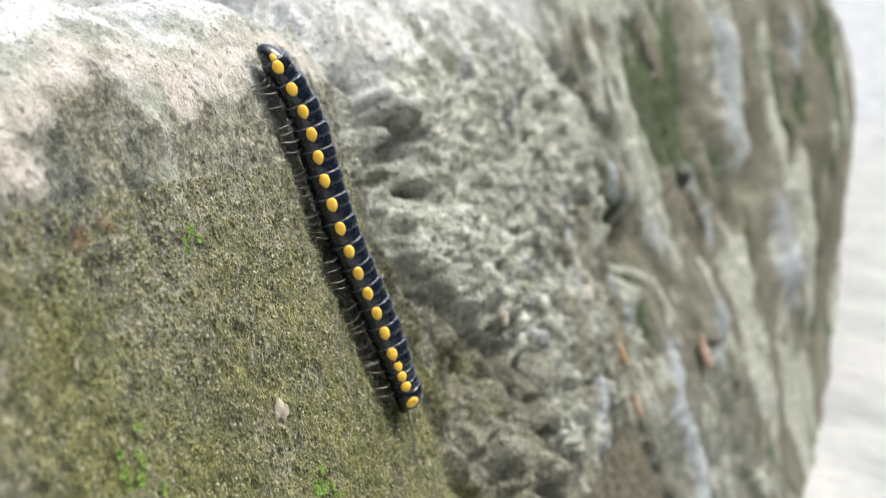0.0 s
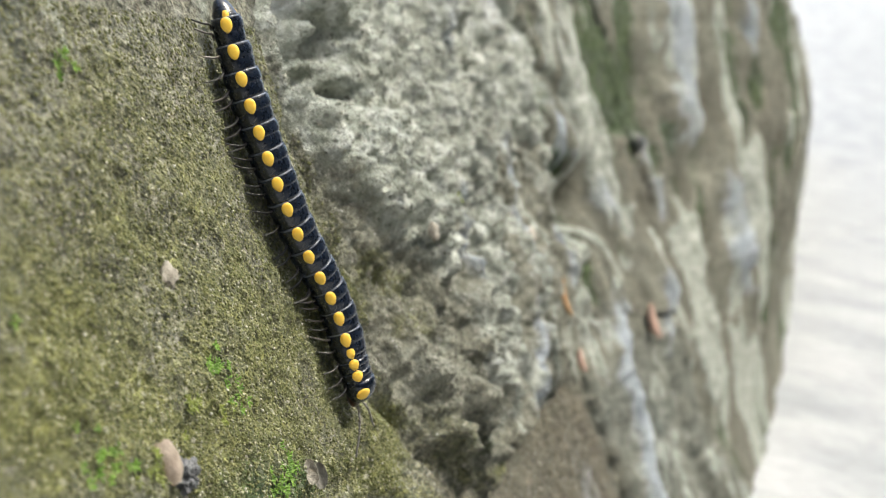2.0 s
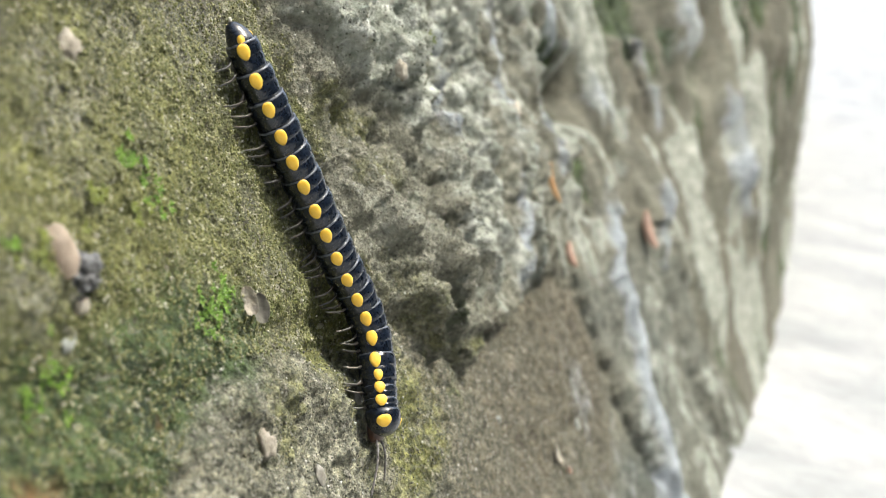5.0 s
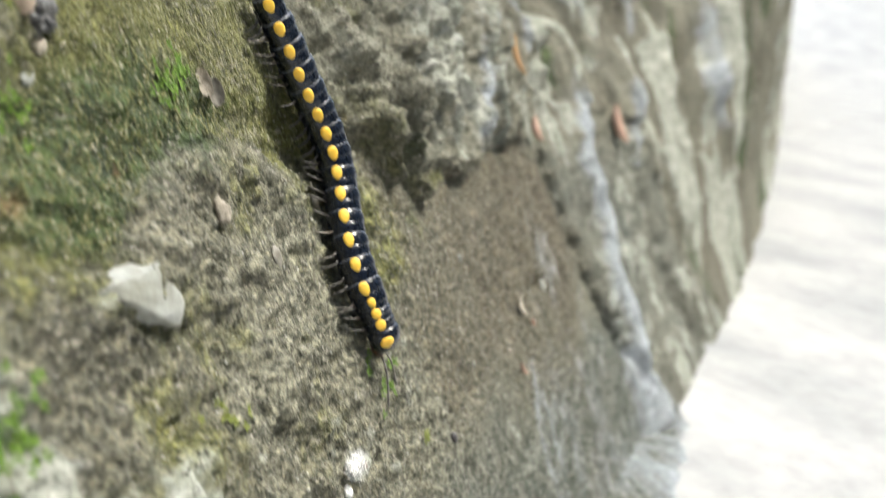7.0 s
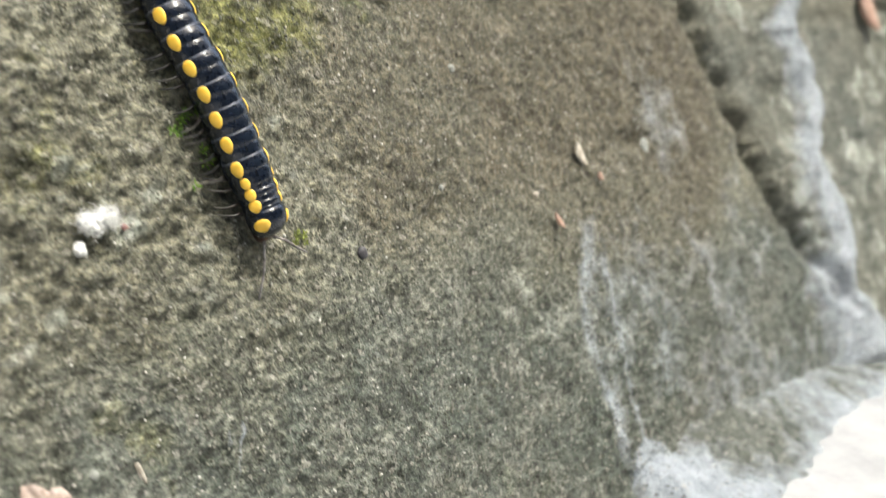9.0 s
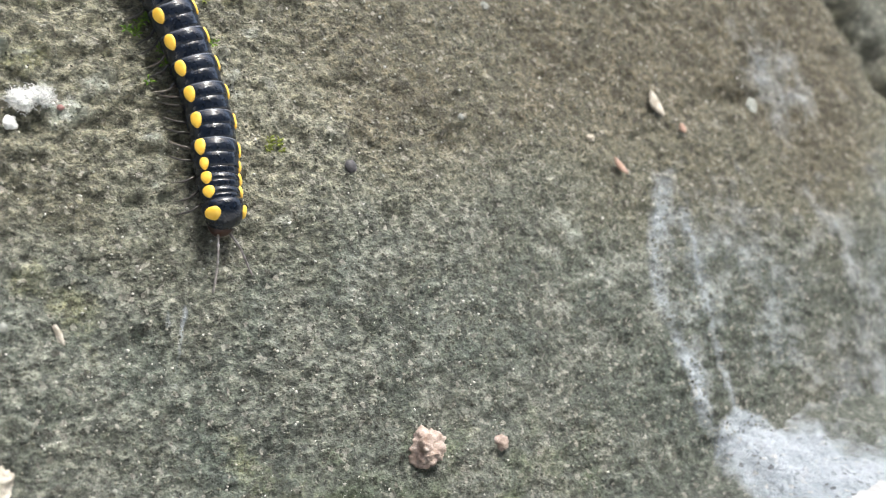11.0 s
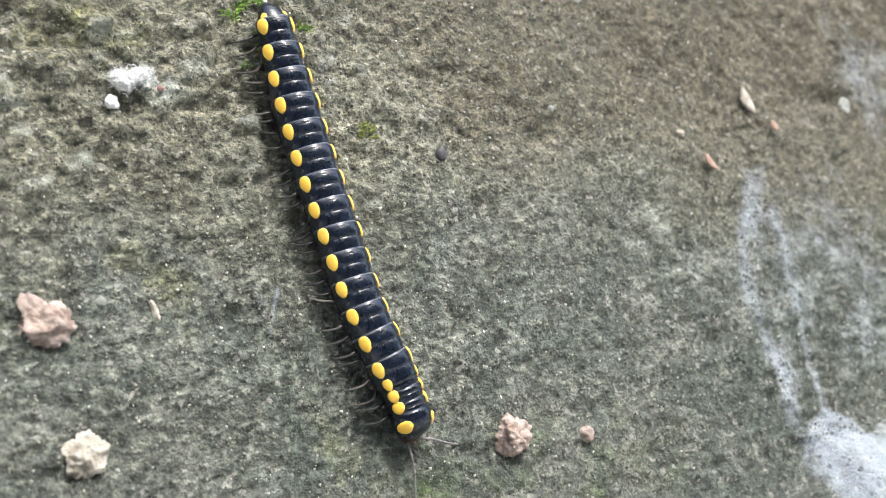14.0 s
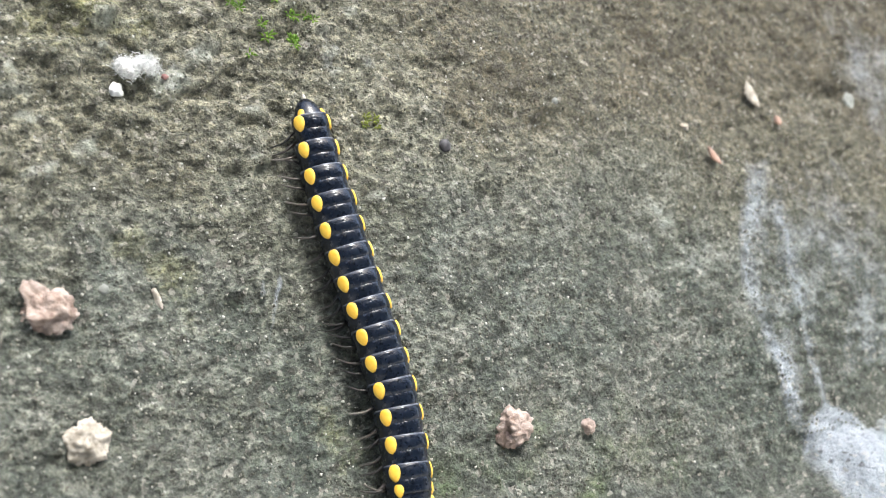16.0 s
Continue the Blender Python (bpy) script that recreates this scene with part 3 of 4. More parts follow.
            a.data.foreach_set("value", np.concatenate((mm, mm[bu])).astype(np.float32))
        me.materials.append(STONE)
        ob = new(names[lab], me)
        ob.parent = root
        if lab in remarks:
            tagged(ob, remarks[lab])
    return root


def box_mesh(name, x0, x1, y0, y1, z0, z1, mat):
    bm = bmesh.new()
    bmesh.ops.create_cube(bm, size=1.0, matrix=Matrix.LocRotScale(((x0 + x1) / 2, (y0 + y1) / 2, (z0 + z1) / 2), None, (x1 - x0, y1 - y0, z1 - z0)))
    me = bpy.data.meshes.new(name)
    bm.to_mesh(me)
    bm.free()
    me.materials.append(mat)
    return new(name, me)


def ground():
    """The concrete path: fine near the wall, then a sheet to the horizon."""
    xs = steps_of((-60, -1, 4), (-1, -0.1, 0.05), (-0.1, 0.4, 0.004), (0.4, 1.6, 0.02), (1.6, 8, 0.4), (8, 60, 4))
    ys = steps_of((-60, -4, 4), (-4, -0.6, 0.2), (-0.6, -0.12, 0.02), (-0.12, 0.03, 0.004), (0.03, 0.5, 0.05), (0.5, 60, 4))
    X, Y = np.meshgrid(xs, ys, indexing="ij")
    Z = 0.0012 * fbm(X * 40, Y * 40, 3) * (np.abs(X) < 3) * (np.abs(Y) < 3) - 0.0004
    # a worn dip at the near end
    Z = Z - 0.008 * step(0.004, -0.02, X)
    # beyond the wall's near stretch the path climbs
    Z = Z + 0.15 * (np.clip(X, 2.4, 13) - 2.4)
    # an open joint that runs away from the wall
    d = np.abs((Y + 0.038) + 0.26 * (X - 0.977)) / 1.03
    Z = Z - 0.012 * np.exp(-(d / 0.006) ** 2) * (Y < 0) * (X > 0.9) * (X < 3)
    ni, nj = X.shape
    idx = np.arange(ni * nj).reshape(ni, nj)
    Q = np.stack((idx[:-1, :-1], idx[1:, :-1], idx[1:, 1:], idx[:-1, 1:]), -1).reshape(-1, 4)
    me = bpy.data.meshes.new("ground")
    me.from_pydata(np.stack((X, Y, Z), -1).reshape(-1, 3).tolist(), [], Q.tolist())
    me.polygons.foreach_set("use_smooth", np.ones(len(Q), bool))
    me.materials.append(FLOOR)
    return tagged(new("ground", me), "pale worn concrete path with a joint, running along the wall", "ground", kind="structure")


def grid_mesh(name, X, Y, Z, mat):
    ni, nj = X.shape
    idx = np.arange(ni * nj).reshape(ni, nj)
    Q = np.stack((idx[:-1, :-1], idx[1:, :-1], idx[1:, 1:], idx[:-1, 1:]), -1).reshape(-1, 4)
    me = bpy.data.meshes.new(name)
    me.from_pydata(np.stack((X, Y, Z), -1).reshape(-1, 3).tolist(), [], Q.tolist())
    me.polygons.foreach_set("use_smooth", np.ones(len(Q), bool))
    me.materials.append(mat)
    return new(name, me)


def mortar_strip(parent):
    """Rough mortar smeared along the foot of the wall on the path."""
    xs, ys = steps_of((-140, -45, 1.5), (-45, 120, 0.6), (120, 420, 3)), steps_of((-34, 10, 0.6))
    X, Y = np.meshgrid(xs, ys, indexing="ij")
    edge = np.interp(X, (-140, 0, 60, 130, 300, 420), (-15, -17, -13, -9, -12, -14)) + 3 * fbm(X / 30, Y * 0 + 2, 1)
    body = step(-6, 3, Y - edge)
    low = 1 - 0.85 * step(0, -16, X + 4 * fbm(X / 7, Y / 7, 2))
    Z = body * (2.1 + low * (-0.5 + (2.6 * step(-14, 2, Y) + 1.2 * fbm(X / 9, Y / 9, 3)) * step(100, 40, X)) + (0.25 + 0.7 * step(60, 20, X)) * fbm(X / 2.8, Y / 2.8, 3) + 0.2 * fbm(X / 1.1, Y / 1.1, 2)) - 1.4
    Z = Z - 8 * step(4, -20, X)
    ob = grid_mesh("mortar", X * 1e-3, Y * 1e-3, Z * 1e-3, STONE)
    n1 = fbm(X / 12, Y / 12, 3)
    for name, m in dict(grey=0.9 + X * 0, pale=0.2 + 0.4 * n1 - 0.2 * step(-20, -60, X), lime=0.3 - 0.6 * step(-3, -9, X + 4 * n1) + 0.35 * step(15, 55, X) + 0.25 * fbm(X / 9, Y / 9, 3) + 0.45 * step(-7, -16, Y) - 0.4 * step(-16, -50, X) + 1.2 * blob(X, Y, 4, -6, 8, 12), alga=0.1 + X * 0, moss_and_shade=X * 0, earth=X * 0, pink=0.15 * np.maximum(0, n1), rust=X * 0, skylit_white=X * 0, coarse=X * 0 + 0.6, flaky=X * 0).items():
        ob.data.attributes.new(name, "FLOAT", "POINT").data.foreach_set("value", m.astype(np.float32).ravel())
    ob.parent = parent
    tagged(ob, "rough pale grey mortar along the foot of the wall")


def bank():
    """Bare soil behind the wall's top."""
    xs, ys = steps_of((-2.0, 3.0, 0.03)), steps_of((0.07, 1.6, 0.03))
    X, Y = np.meshgrid(xs, ys, indexing="ij")
    Z = 0.105 + 0.10 * step(0.13, 0.5, Y) + 0.25 * step(0.5, 1.6, Y) + 0.03 * fbm(X * 9, Y * 9, 4)
    Z[0], Z[-1], Z[:, 0], Z[:, -1] = -0.02, -0.02, -0.02, -0.02
    return tagged(grid_mesh("bank", X, Y, Z, SOIL), "bare brown soil bank behind the wall", "bank", kind="structure")


SOIL = plain("brown_soil", (0.09, 0.06, 0.04), (0.26, 0.19, 0.14), 60, 0.95, 0.004)
def side_light_block():
    """An unseen plain dark wall across the path, added to cut side skylight and reflections."""
    m = plain("light_block_dark", (0.035, 0.038, 0.03), (0.1, 0.1, 0.08), 9, 0.95, 0.01)
    return tagged(box_mesh("wall_2", -7, 7.5, -1.95, -1.7, 0, 2.6, m), "plain dark wall on the other side of the path", "wall", kind="structure")


def end_light_block():
    """An unseen plain dark wall at the near end, added to darken the millipede's flank reflections."""
    m = bpy.data.materials["light_block_dark"]
    return tagged(box_mesh("wall_3", -2.5, -2.25, -1.69, 3.0, 0, 2.4, m), "plain dark wall at the end of the path", "wall", kind="structure")


side_light_block()
end_light_block()
mortar_strip(wall())
ground()
bank()


# ---- things and litter on the wall ----
def frame_on(s, r, turn=0.0, lift=0.0):
    """A pose on the wall's relief: x along the wall, z outward, turned about z."""
    p, n = on_wall(np.array([s]), np.array([r]), lift)
    z = Vector(n[0])
    x = Vector((1, 0, 0))
    y = z.cross(x)
    return Matrix.Translation(p[0]) @ Matrix((x, y, z)).transposed().to_4x4() @ pose(0, 0, 0, 0, 0, turn)


def lump(sx, sy, sz, seed, rough=0.25, levels=3, pitted=0.0):
    """An irregular pebble or crumb, half sizes in millimetres."""
    bm = bmesh.new()
    bmesh.ops.create_icosphere(bm, subdivisions=levels, radius=1.0)
    for v in bm.verts:
        d = v.co.normalized()
        k = 1 + rough * noise.noise(d * 1.6 + Vector((seed * 3.1, 0, 0))) * 1.6 + rough * 0.6 * noise.noise(d * 4.2 + Vector((0, seed * 2.3, 0)))
        if pitted:
            k += pitted * (0.8 * abs(noise.noise(d * 3.4 + Vector((0, 0, seed)))) + 0.45 * noise.noise(d * 9.0 + Vector((seed, 0, 0))) + 0.3 * noise.noise(d * 21.0 + Vector((0, seed, 0))))
            k *= 1 + 0.35 * pitted * max(0.0, d.y) ** 3
        v.co = Vector((d.x * sx, d.y * sy, d.z * sz)) * k * 1e-3
    return bm


def thing(name, bm, mat, m, label, category, smooth=True):
    me = bpy.data.meshes.new(name)
    bm.to_mesh(me)
    bm.free()
    if smooth:
        me.polygons.foreach_set("use_smooth", np.ones(len(me.polygons), bool))
    me.materials.append(mat)
    ob = new(name, me)
    ob.matrix_world = m
    return tagged(ob, label, category, {"moss": "moss tufts on the wall", "pebble": "pebbles on the wall", "crumb": "crumbs on the wall", "flake": "leaf flakes on the wall", "husk": "seed husks on the wall"}.get(category, ""))


CLAY = plain("red_brown_earth", (0.22, 0.15, 0.115), (0.54, 0.45, 0.4), 750, 0.9, 0.0009)
CHALK = plain("cream_crumb", (0.27, 0.23, 0.175), (0.66, 0.61, 0.53), 750, 0.9, 0.0009)
SLATE = plain("dark_grey_grit", (0.035, 0.035, 0.036), (0.22, 0.22, 0.225), 1500, 0.8, 0.0004)
QUARTZ = plain("white_quartz", (0.17, 0.18, 0.155), (0.36, 0.37, 0.345), 330, 0.55, 0.0007)
HUSK = plain("tan_husk", (0.42, 0.33, 0.25), (0.72, 0.62, 0.52), 900, 0.6, 0.0003)
TANGRIT = plain("tan_grit", (0.19, 0.165, 0.13), (0.4, 0.36, 0.3), 1100, 0.85, 0.0005)
SEED = plain("grey_seed", (0.13, 0.12, 0.1), (0.32, 0.3, 0.26), 900, 0.5, 0.0002)
DARKSEED = plain("dark_seed", (0.03, 0.028, 0.032), (0.09, 0.085, 0.09), 900, 0.45, 0.0002)
ORANGE = plain("orange_flake", (0.36, 0.19, 0.08), (0.5, 0.31, 0.15), 700, 0.6, 0.0002)
PINKY = plain("pink_flake", (0.36, 0.22, 0.16), (0.52, 0.36, 0.29), 700, 0.6, 0.0002)
DOWN = plain("white_down", (0.78, 0.78, 0.76), (0.86, 0.86, 0.85), 600, 0.9, 0.0001)
MOSS = plain("bright_moss", (0.075, 0.16, 0.012), (0.2, 0.34, 0.035), 900, 0.6, 0.0001)
MOSS2 = plain("yellow_green_moss", (0.12, 0.15, 0.02), (0.25, 0.29, 0.05), 900, 0.6, 0.0001)

# crumbs and pebbles: name, s, r, half sizes, material, roughness, pits, label
for k, (name, s, r, sx, sy, sz, mat, rg, pit, label) in enumerate((
        ("soil_crumb", -88.6, 24.8, 2.45, 1.8, 1.4, CLAY, 0.36, 0.17, "reddish brown porous soil crumb stuck on the stone"),
        ("stone_crumb", -86.9, 13.6, 2.0, 1.75, 1.4, CHALK, 0.24, 0.24, "cream crumbly pebble stuck on the grey stone"),
        ("soil_crumb", -44.1, 8.8, 1.85, 1.8, 1.4, CLAY, 0.36, 0.15, "reddish brown earth crumb on the lower stone"),
        ("soil_crumb", -34.4, 7.5, 0.72, 0.8, 0.6, CLAY, 0.4, 0.2, "small pinkish earth crumb on the lower stone"),
        ("pebble", -100.7, 108.4, 1.2, 1.0, 0.5, TANGRIT, 0.3, 0.12, "pale brown pebble set in mossy stone"),
        ("pebble", -107.2, 92.3, 1.35, 1.15, 0.8, SLATE, 0.42, 0.35, "dark grey gritty pebble on mossy stone"),
        ("pebble", -107.6, 90.3, 0.8, 0.75, 0.6, CHALK, 0.2, 0.05, "small cream pebble beside a dark one"),
        ("pebble", -89.6, 74.4, 1.25, 1.15, 0.6, TANGRIT, 0.35, 0.3, "pinkish cream pebble below the mossy ledge"),
        ("pebble", -109.3, 88.0, 0.7, 0.5, 0.22, QUARTZ, 0.4, 0.03, "small white chip on green mossy stone"),
        ("pebble", -80.0, 68.6, 0.8, 1.0, 0.4, SEED, 0.2, 0.08, "grey chip set in rough stone"),
        ("pebble", -80.0, 44.3, 0.62, 0.7, 0.4, DOWN, 0.3, 0.03, "tiny white chip beside a tuft of down"),
        ("pebble", -83.6, 26.2, 0.45, 0.42, 0.35, QUARTZ, 0.2, 0.05, "tiny white chip on the grey stone"),
        ("pebble", -29.6, 43.6, 0.42, 0.36, 0.3, QUARTZ, 0.2, 0.05, "tiny cream chip on the brown stone"),
        ("pebble", -21.8, 57.3, 0.5, 0.5, 0.35, QUARTZ, 0.2, 0.05, "tiny white chip on the brown stone"),
        ("pebble", -10.5, 40.5, 0.55, 0.4, 0.35, CHALK, 0.2, 0.05, "tiny cream chip on the brown stone"),
        ("pebble", 21.5, 44.0, 0.9, 1.3, 0.5, QUARTZ, 0.2, 0.05, "small white chip on the brown stone"),
        ("pebble", 56.3, 43.0, 1.5, 1.4, 0.9, CHALK, 0.2, 0.08, "cream pebble beside the lime drip"),
        ("pebble", 20.9, 97.7, 3.2, 1.7, 1.4, CHALK, 0.2, 0.08, "cream pebble set in rough grey stone"),
        ("pebble", -39.5, 104.8, 0.9, 1.4, 0.7, CHALK, 0.22, 0.08, "small cream pebble in the lime crust"))):
    thing(name, lump(sx, sy, sz, k + 1, rg, 5 if sx > 1.3 else 3, pit), mat, frame_on(s, r, 37 * k % 50 - 25, 0.12 * sz), label, "pebble" if name == "pebble" else "crumb")

# a pale quartz stone, water-worn and flat, bedded in the face
CLEAR = plain("milky_quartz", (0.2, 0.2, 0.16), (0.38, 0.395, 0.38), 260, 0.35, 0.0004)
bm = lump(5.6, 2.9, 1.7, 31, 0.13, 5)
for v in bm.verts:
    x = v.co.x * 1e3
    v.co.y *= 0.8 + 0.06 * x
    v.co.z = 0.0011 + 0.3 * (v.co.z - 0.0011) if v.co.z > 0.0011 else v.co.z
thing("quartz_stone", bm, CLEAR, frame_on(-106.6, 70.4, -14, -0.65), "milky white worn quartz stone bedded under the mossy ledge", "stone")


def curled(w, h, curl, seed):
    """A thin curled husk with thickness."""
    bm = bmesh.new()
    n, rows = 14, 9
    grid = []
    for j in range(rows):
        u = j / (rows - 1) * 2 - 1
        ww = w * math.sqrt(max(0.04, 1 - 0.9 * u * u))
        line = []
        for i in range(n):
            a = (i / (n - 1) - 0.5) * curl
            k = 1 + 0.15 * noise.noise(Vector((a * 2, u * 2, seed)))
            line.append(bm.verts.new((math.sin(a) * ww * k * 1e-3, u * h * k * 1e-3, (math.cos(a) - 0.6) * ww * 0.8 * k * 1e-3)))
        grid.append(line)
    faces = [bm.faces.new((grid[j][i], grid[j][i + 1], grid[j + 1][i + 1], grid[j + 1][i])) for j in range(rows - 1) for i in range(n - 1)]
    bmesh.ops.solidify(bm, geom=faces, thickness=0.00022)
    bmesh.ops.recalc_face_normals(bm, faces=bm.faces)
    return bm


thing("seed_husk", curled(1.35, 1.9, 3.0, 1), HUSK, frame_on(-110.0, 94.2, 12, 0.5) @ pose(0, 0, 0, 0, -32, 0), "curled tan seed husk on mossy stone", "husk")
thing("seed_husk", curled(0.95, 1.3, 2.0, 5), CHALK, frame_on(-85.0, 86.0, 8, 0.6) @ pose(0, 0, 0, 0, 148, 0), "pale cupped seed husk on mossy stone", "husk")
thing("seed_husk", curled(0.95, 1.35, 2.2, 8), SEED, frame_on(-82.9, 85.0, -4, 0.6) @ pose(0, 0, 0, 0, 146, 0), "grey cupped seed husk beside a pale one", "husk")
thing("seed", lump(0.5, 0.75, 0.4, 3, 0.06, 3), SEED, frame_on(-65.1, 72.1, 25, 0.2), "small grey seed on rough stone", "seed")
thing("seed", lump(0.68, 0.72, 0.4, 6, 0.06, 3), DARKSEED, frame_on(-45.8, 38.5, 20, 0.35), "small dark flat seed on the brown stone", "seed")


def sliver(w, h, t, seed):
    """A bent flake, pointed at both ends."""
    bm = bmesh.new()
    bmesh.ops.create_icosphere(bm, subdivisions=3, radius=1.0)
    for v in bm.verts:
        u = v.co.y
        k = (1 - 0.55 * u * u) * (1 + 0.15 * noise.noise(v.co * 2 + Vector((seed, 0, 0))))
        v.co = Vector((v.co.x * w * k, u * h, v.co.z * t + 0.2 * h * u * u)) * 1e-3
    return bm


for s, r, w, h, t, turn, mat, label in (
        (-7.3, 36.6, 0.5, 1.4, 0.25, 35, PINKY, "thin orange-pink flake on the brown stone"),
        (35.2, 84.0, 1.15, 3.8, 0.5, -4, ORANGE, "long orange leaf flake on rough stone"),
        (44.8, 69.9, 1.6, 2.6, 0.7, 8, PINKY, "short orange flake under the rough stone"),
        (124.0, 63.0, 3.2, 5.2, 1.2, 14, PINKY, "pinkish flake beside a lime drip"),
        (2.2, 44.5, 0.9, 1.9, 0.3, 20, CHALK, "pale flake on the brown stone"),
        (5.5, 41.0, 0.55, 0.7, 0.3, 20, PINKY, "tiny pink flake on the brown stone")):
    thing("leaf_flake", sliver(w, h, t, s), mat, frame_on(s, r, turn, t + (2.4 if r > 66 else 0.3)), label, "flake")


def fluff(s, r):
    """A tuft of down: many fine curved fibres from a few centres."""
    rng = random.Random(4)
    bm = bmesh.new()
    for k in range(1500):
        cx, cy = ((-0.9, 0.1), (0.9, 0.45), (1.35, 0.2), (-0.5, -0.45))[k % 4]
        a, ln = rng.uniform(0, 2 * math.pi), rng.uniform(0.3, 1.05) * (1.0 if k % 2 == 0 else 0.7)
        x, y, z = cx + rng.gauss(0, 0.4), cy + rng.gauss(0, 0.28), 0.5 + rng.random() * 0.7
        bend, tilt, prev = rng.uniform(-1.6, 1.6), rng.uniform(-0.35, 0.6), None
        for j in range(5):
            u = j / 4
            b = a + bend * u
            w = 0.05 * (1 - 0.7 * u)
            q = Vector((x + math.cos(b) * ln * u, y + math.sin(b) * ln * u * 0.8, z + tilt * u))
            side = Vector((-math.sin(b), math.cos(b), 0)) * w
            pts = [bm.verts.new((q + d) * 1e-3) for d in (side, -side, Vector((0, 0, w * 1.6)))]
            if prev:
                for i in range(3):
                    bm.faces.new((prev[i], prev[(i + 1) % 3], pts[(i + 1) % 3], pts[i]))
            prev = pts
    for cx, cy, ww in ((-0.9, 0.1, 0.62), (0.9, 0.45, 0.55), (1.3, 0.25, 0.4), (-0.5, -0.45, 0.45), (0.1, 0.15, 0.5)):
        made = bmesh.ops.create_icosphere(bm, subdivisions=3, radius=1.0)["verts"]
        for v in made:
            k = 1 + 0.45 * noise.noise(v.co * 2.6 + Vector((cx, cy, 0)))
            v.co = Vector((cx + v.co.x * ww * 1.5 * k, cy + v.co.y * ww * 1.2 * k, 0.8 + v.co.z * 0.55 * k)) * 1e-3
    return thing("down_tuft", bm, DOWN, frame_on(s, r, 0, 0.1), "white downy tuft of fibres caught on the stone", "fluff")


fluff(-78.2, 46.2)
thing("seed", lump(0.3, 0.26, 0.25, 9, 0.2, 3, 0.1), plain("crimson_grit", (0.26, 0.11, 0.1), (0.45, 0.28, 0.25), 1200, 0.8), frame_on(-75.4, 45.4, 0, 0.3), "tiny crimson grain beside the down", "seed")
# pale dry root on the grey stone
thing("root_fibre", lump(0.3, 1.3, 0.25, 12, 0.35, 3, 0.1), CHALK, frame_on(-78.9, 25.2, 16, 0.2), "pale dry root bit on the grey stone", "root")


def moss_tuft(s, r, spread, count, seed, mat, label, big=1.0):
    """A clump of small pointed leaves that stand out from the stone."""
    rng = random.Random(seed)
    bm = bmesh.new()
    base = frame_on(s, r, 0, 0.0)
    inv = base.inverted()
    ss, rr = [rng.gauss(s, spread) for _ in range(count)], [rng.gauss(r, spread * 0.8) for _ in range(count)]
    p, n = on_wall(np.array(ss), np.array(rr), -0.05)
    for k in range(count):
        root = inv @ Vector(p[k])
        leaves = rng.randint(5, 8)
        a0 = rng.uniform(0, 6.28)
        for j in range(leaves):
            a = a0 + j * 6.283 / leaves + rng.uniform(-0.3, 0.3)
            ln, w, up = big * rng.uniform(0.28, 0.6) * 1e-3, big * rng.uniform(0.06, 0.1) * 1e-3, rng.uniform(0.15, 0.7)
            d = Vector((math.cos(a), math.sin(a), up)).normalized()
            sd = Vector((-math.sin(a), math.cos(a), 0)) * w
            mid = root + d * ln * 0.55 + Vector((0, 0, ln * 0.15))
            v = [bm.verts.new(q) for q in (root, mid + sd, root + d * ln, mid - sd, mid + Vector((0, 0, w * 0.9)))]
            for f in ((0, 1, 4), (1, 2, 4), (2, 3, 4), (3, 0, 4), (0, 3, 1), (1, 3, 2)):
                bm.faces.new([v[i] for i in f])
    return thing("moss_tuft", bm, mat, base, label, "moss", smooth=False)


for k, (s, r, spread, count, mat) in enumerate((
        (-110.2, 127.0, 0.9, 22, MOSS), (-127.0, 110.6, 1.6, 26, MOSS), (-97.0, 99.7, 0.9, 34, MOSS), (-95.0, 96.4, 1.1, 20, MOSS), (-104.0, 97.0, 1.2, 18, MOSS2),
        (-99.6, 95.6, 0.8, 14, MOSS2), (-90.4, 86.2, 1.3, 60, MOSS), (-87.6, 88.0, 0.8, 26, MOSS), (-112.4, 85.8, 1.6, 34, MOSS), (-118.4, 96.0, 1.8, 44, MOSS),
        (-112.5, 94.5, 1.2, 20, MOSS2), (-126.3, 65.2, 2.2, 110, MOSS), (-99.7, 58.4, 1.0, 26, MOSS2), (-53.7, 41.0, 0.7, 12, MOSS2), (-60.0, 57.0, 1.4, 12, MOSS2), (-33.0, 107.0, 1.0, 20, MOSS2))):
    moss_tuft(s, r, 1.1 * spread, max(5, int(0.45 * count)), k + 3, mat, ("bright green" if mat is MOSS else "yellow-green") + " moss tuft of tiny pointed leaves on stone", 1.5)


for k, (s, r, count) in enumerate(((-66.6, 52.9, 2), (-64.3, 50.4, 3), (-61.2, 49.8, 4), (-61.5, 51.9, 2), (-59.0, 52.1, 2), (-66.2, 47.6, 1), (-63.0, 54.3, 3), (-65.5, 54.5, 2))):
    moss_tuft(s, r, 0.45, count, 40 + k, MOSS, "bright green moss rosettes, small and apart, on stone", 1.7)


# ---- sand grains all over the stones ----
def grit_material(name, *tones):
    m, nt, b = material(name, 0.65)
    g = nt.nodes.new("ShaderNodeNewGeometry").outputs["Random Per Island"]
    link(nt, ramp(nt, g, *zip((0.0, 0.3, 0.68, 0.93, 1.0), tones)), b.inputs["Base Color"])
    return m


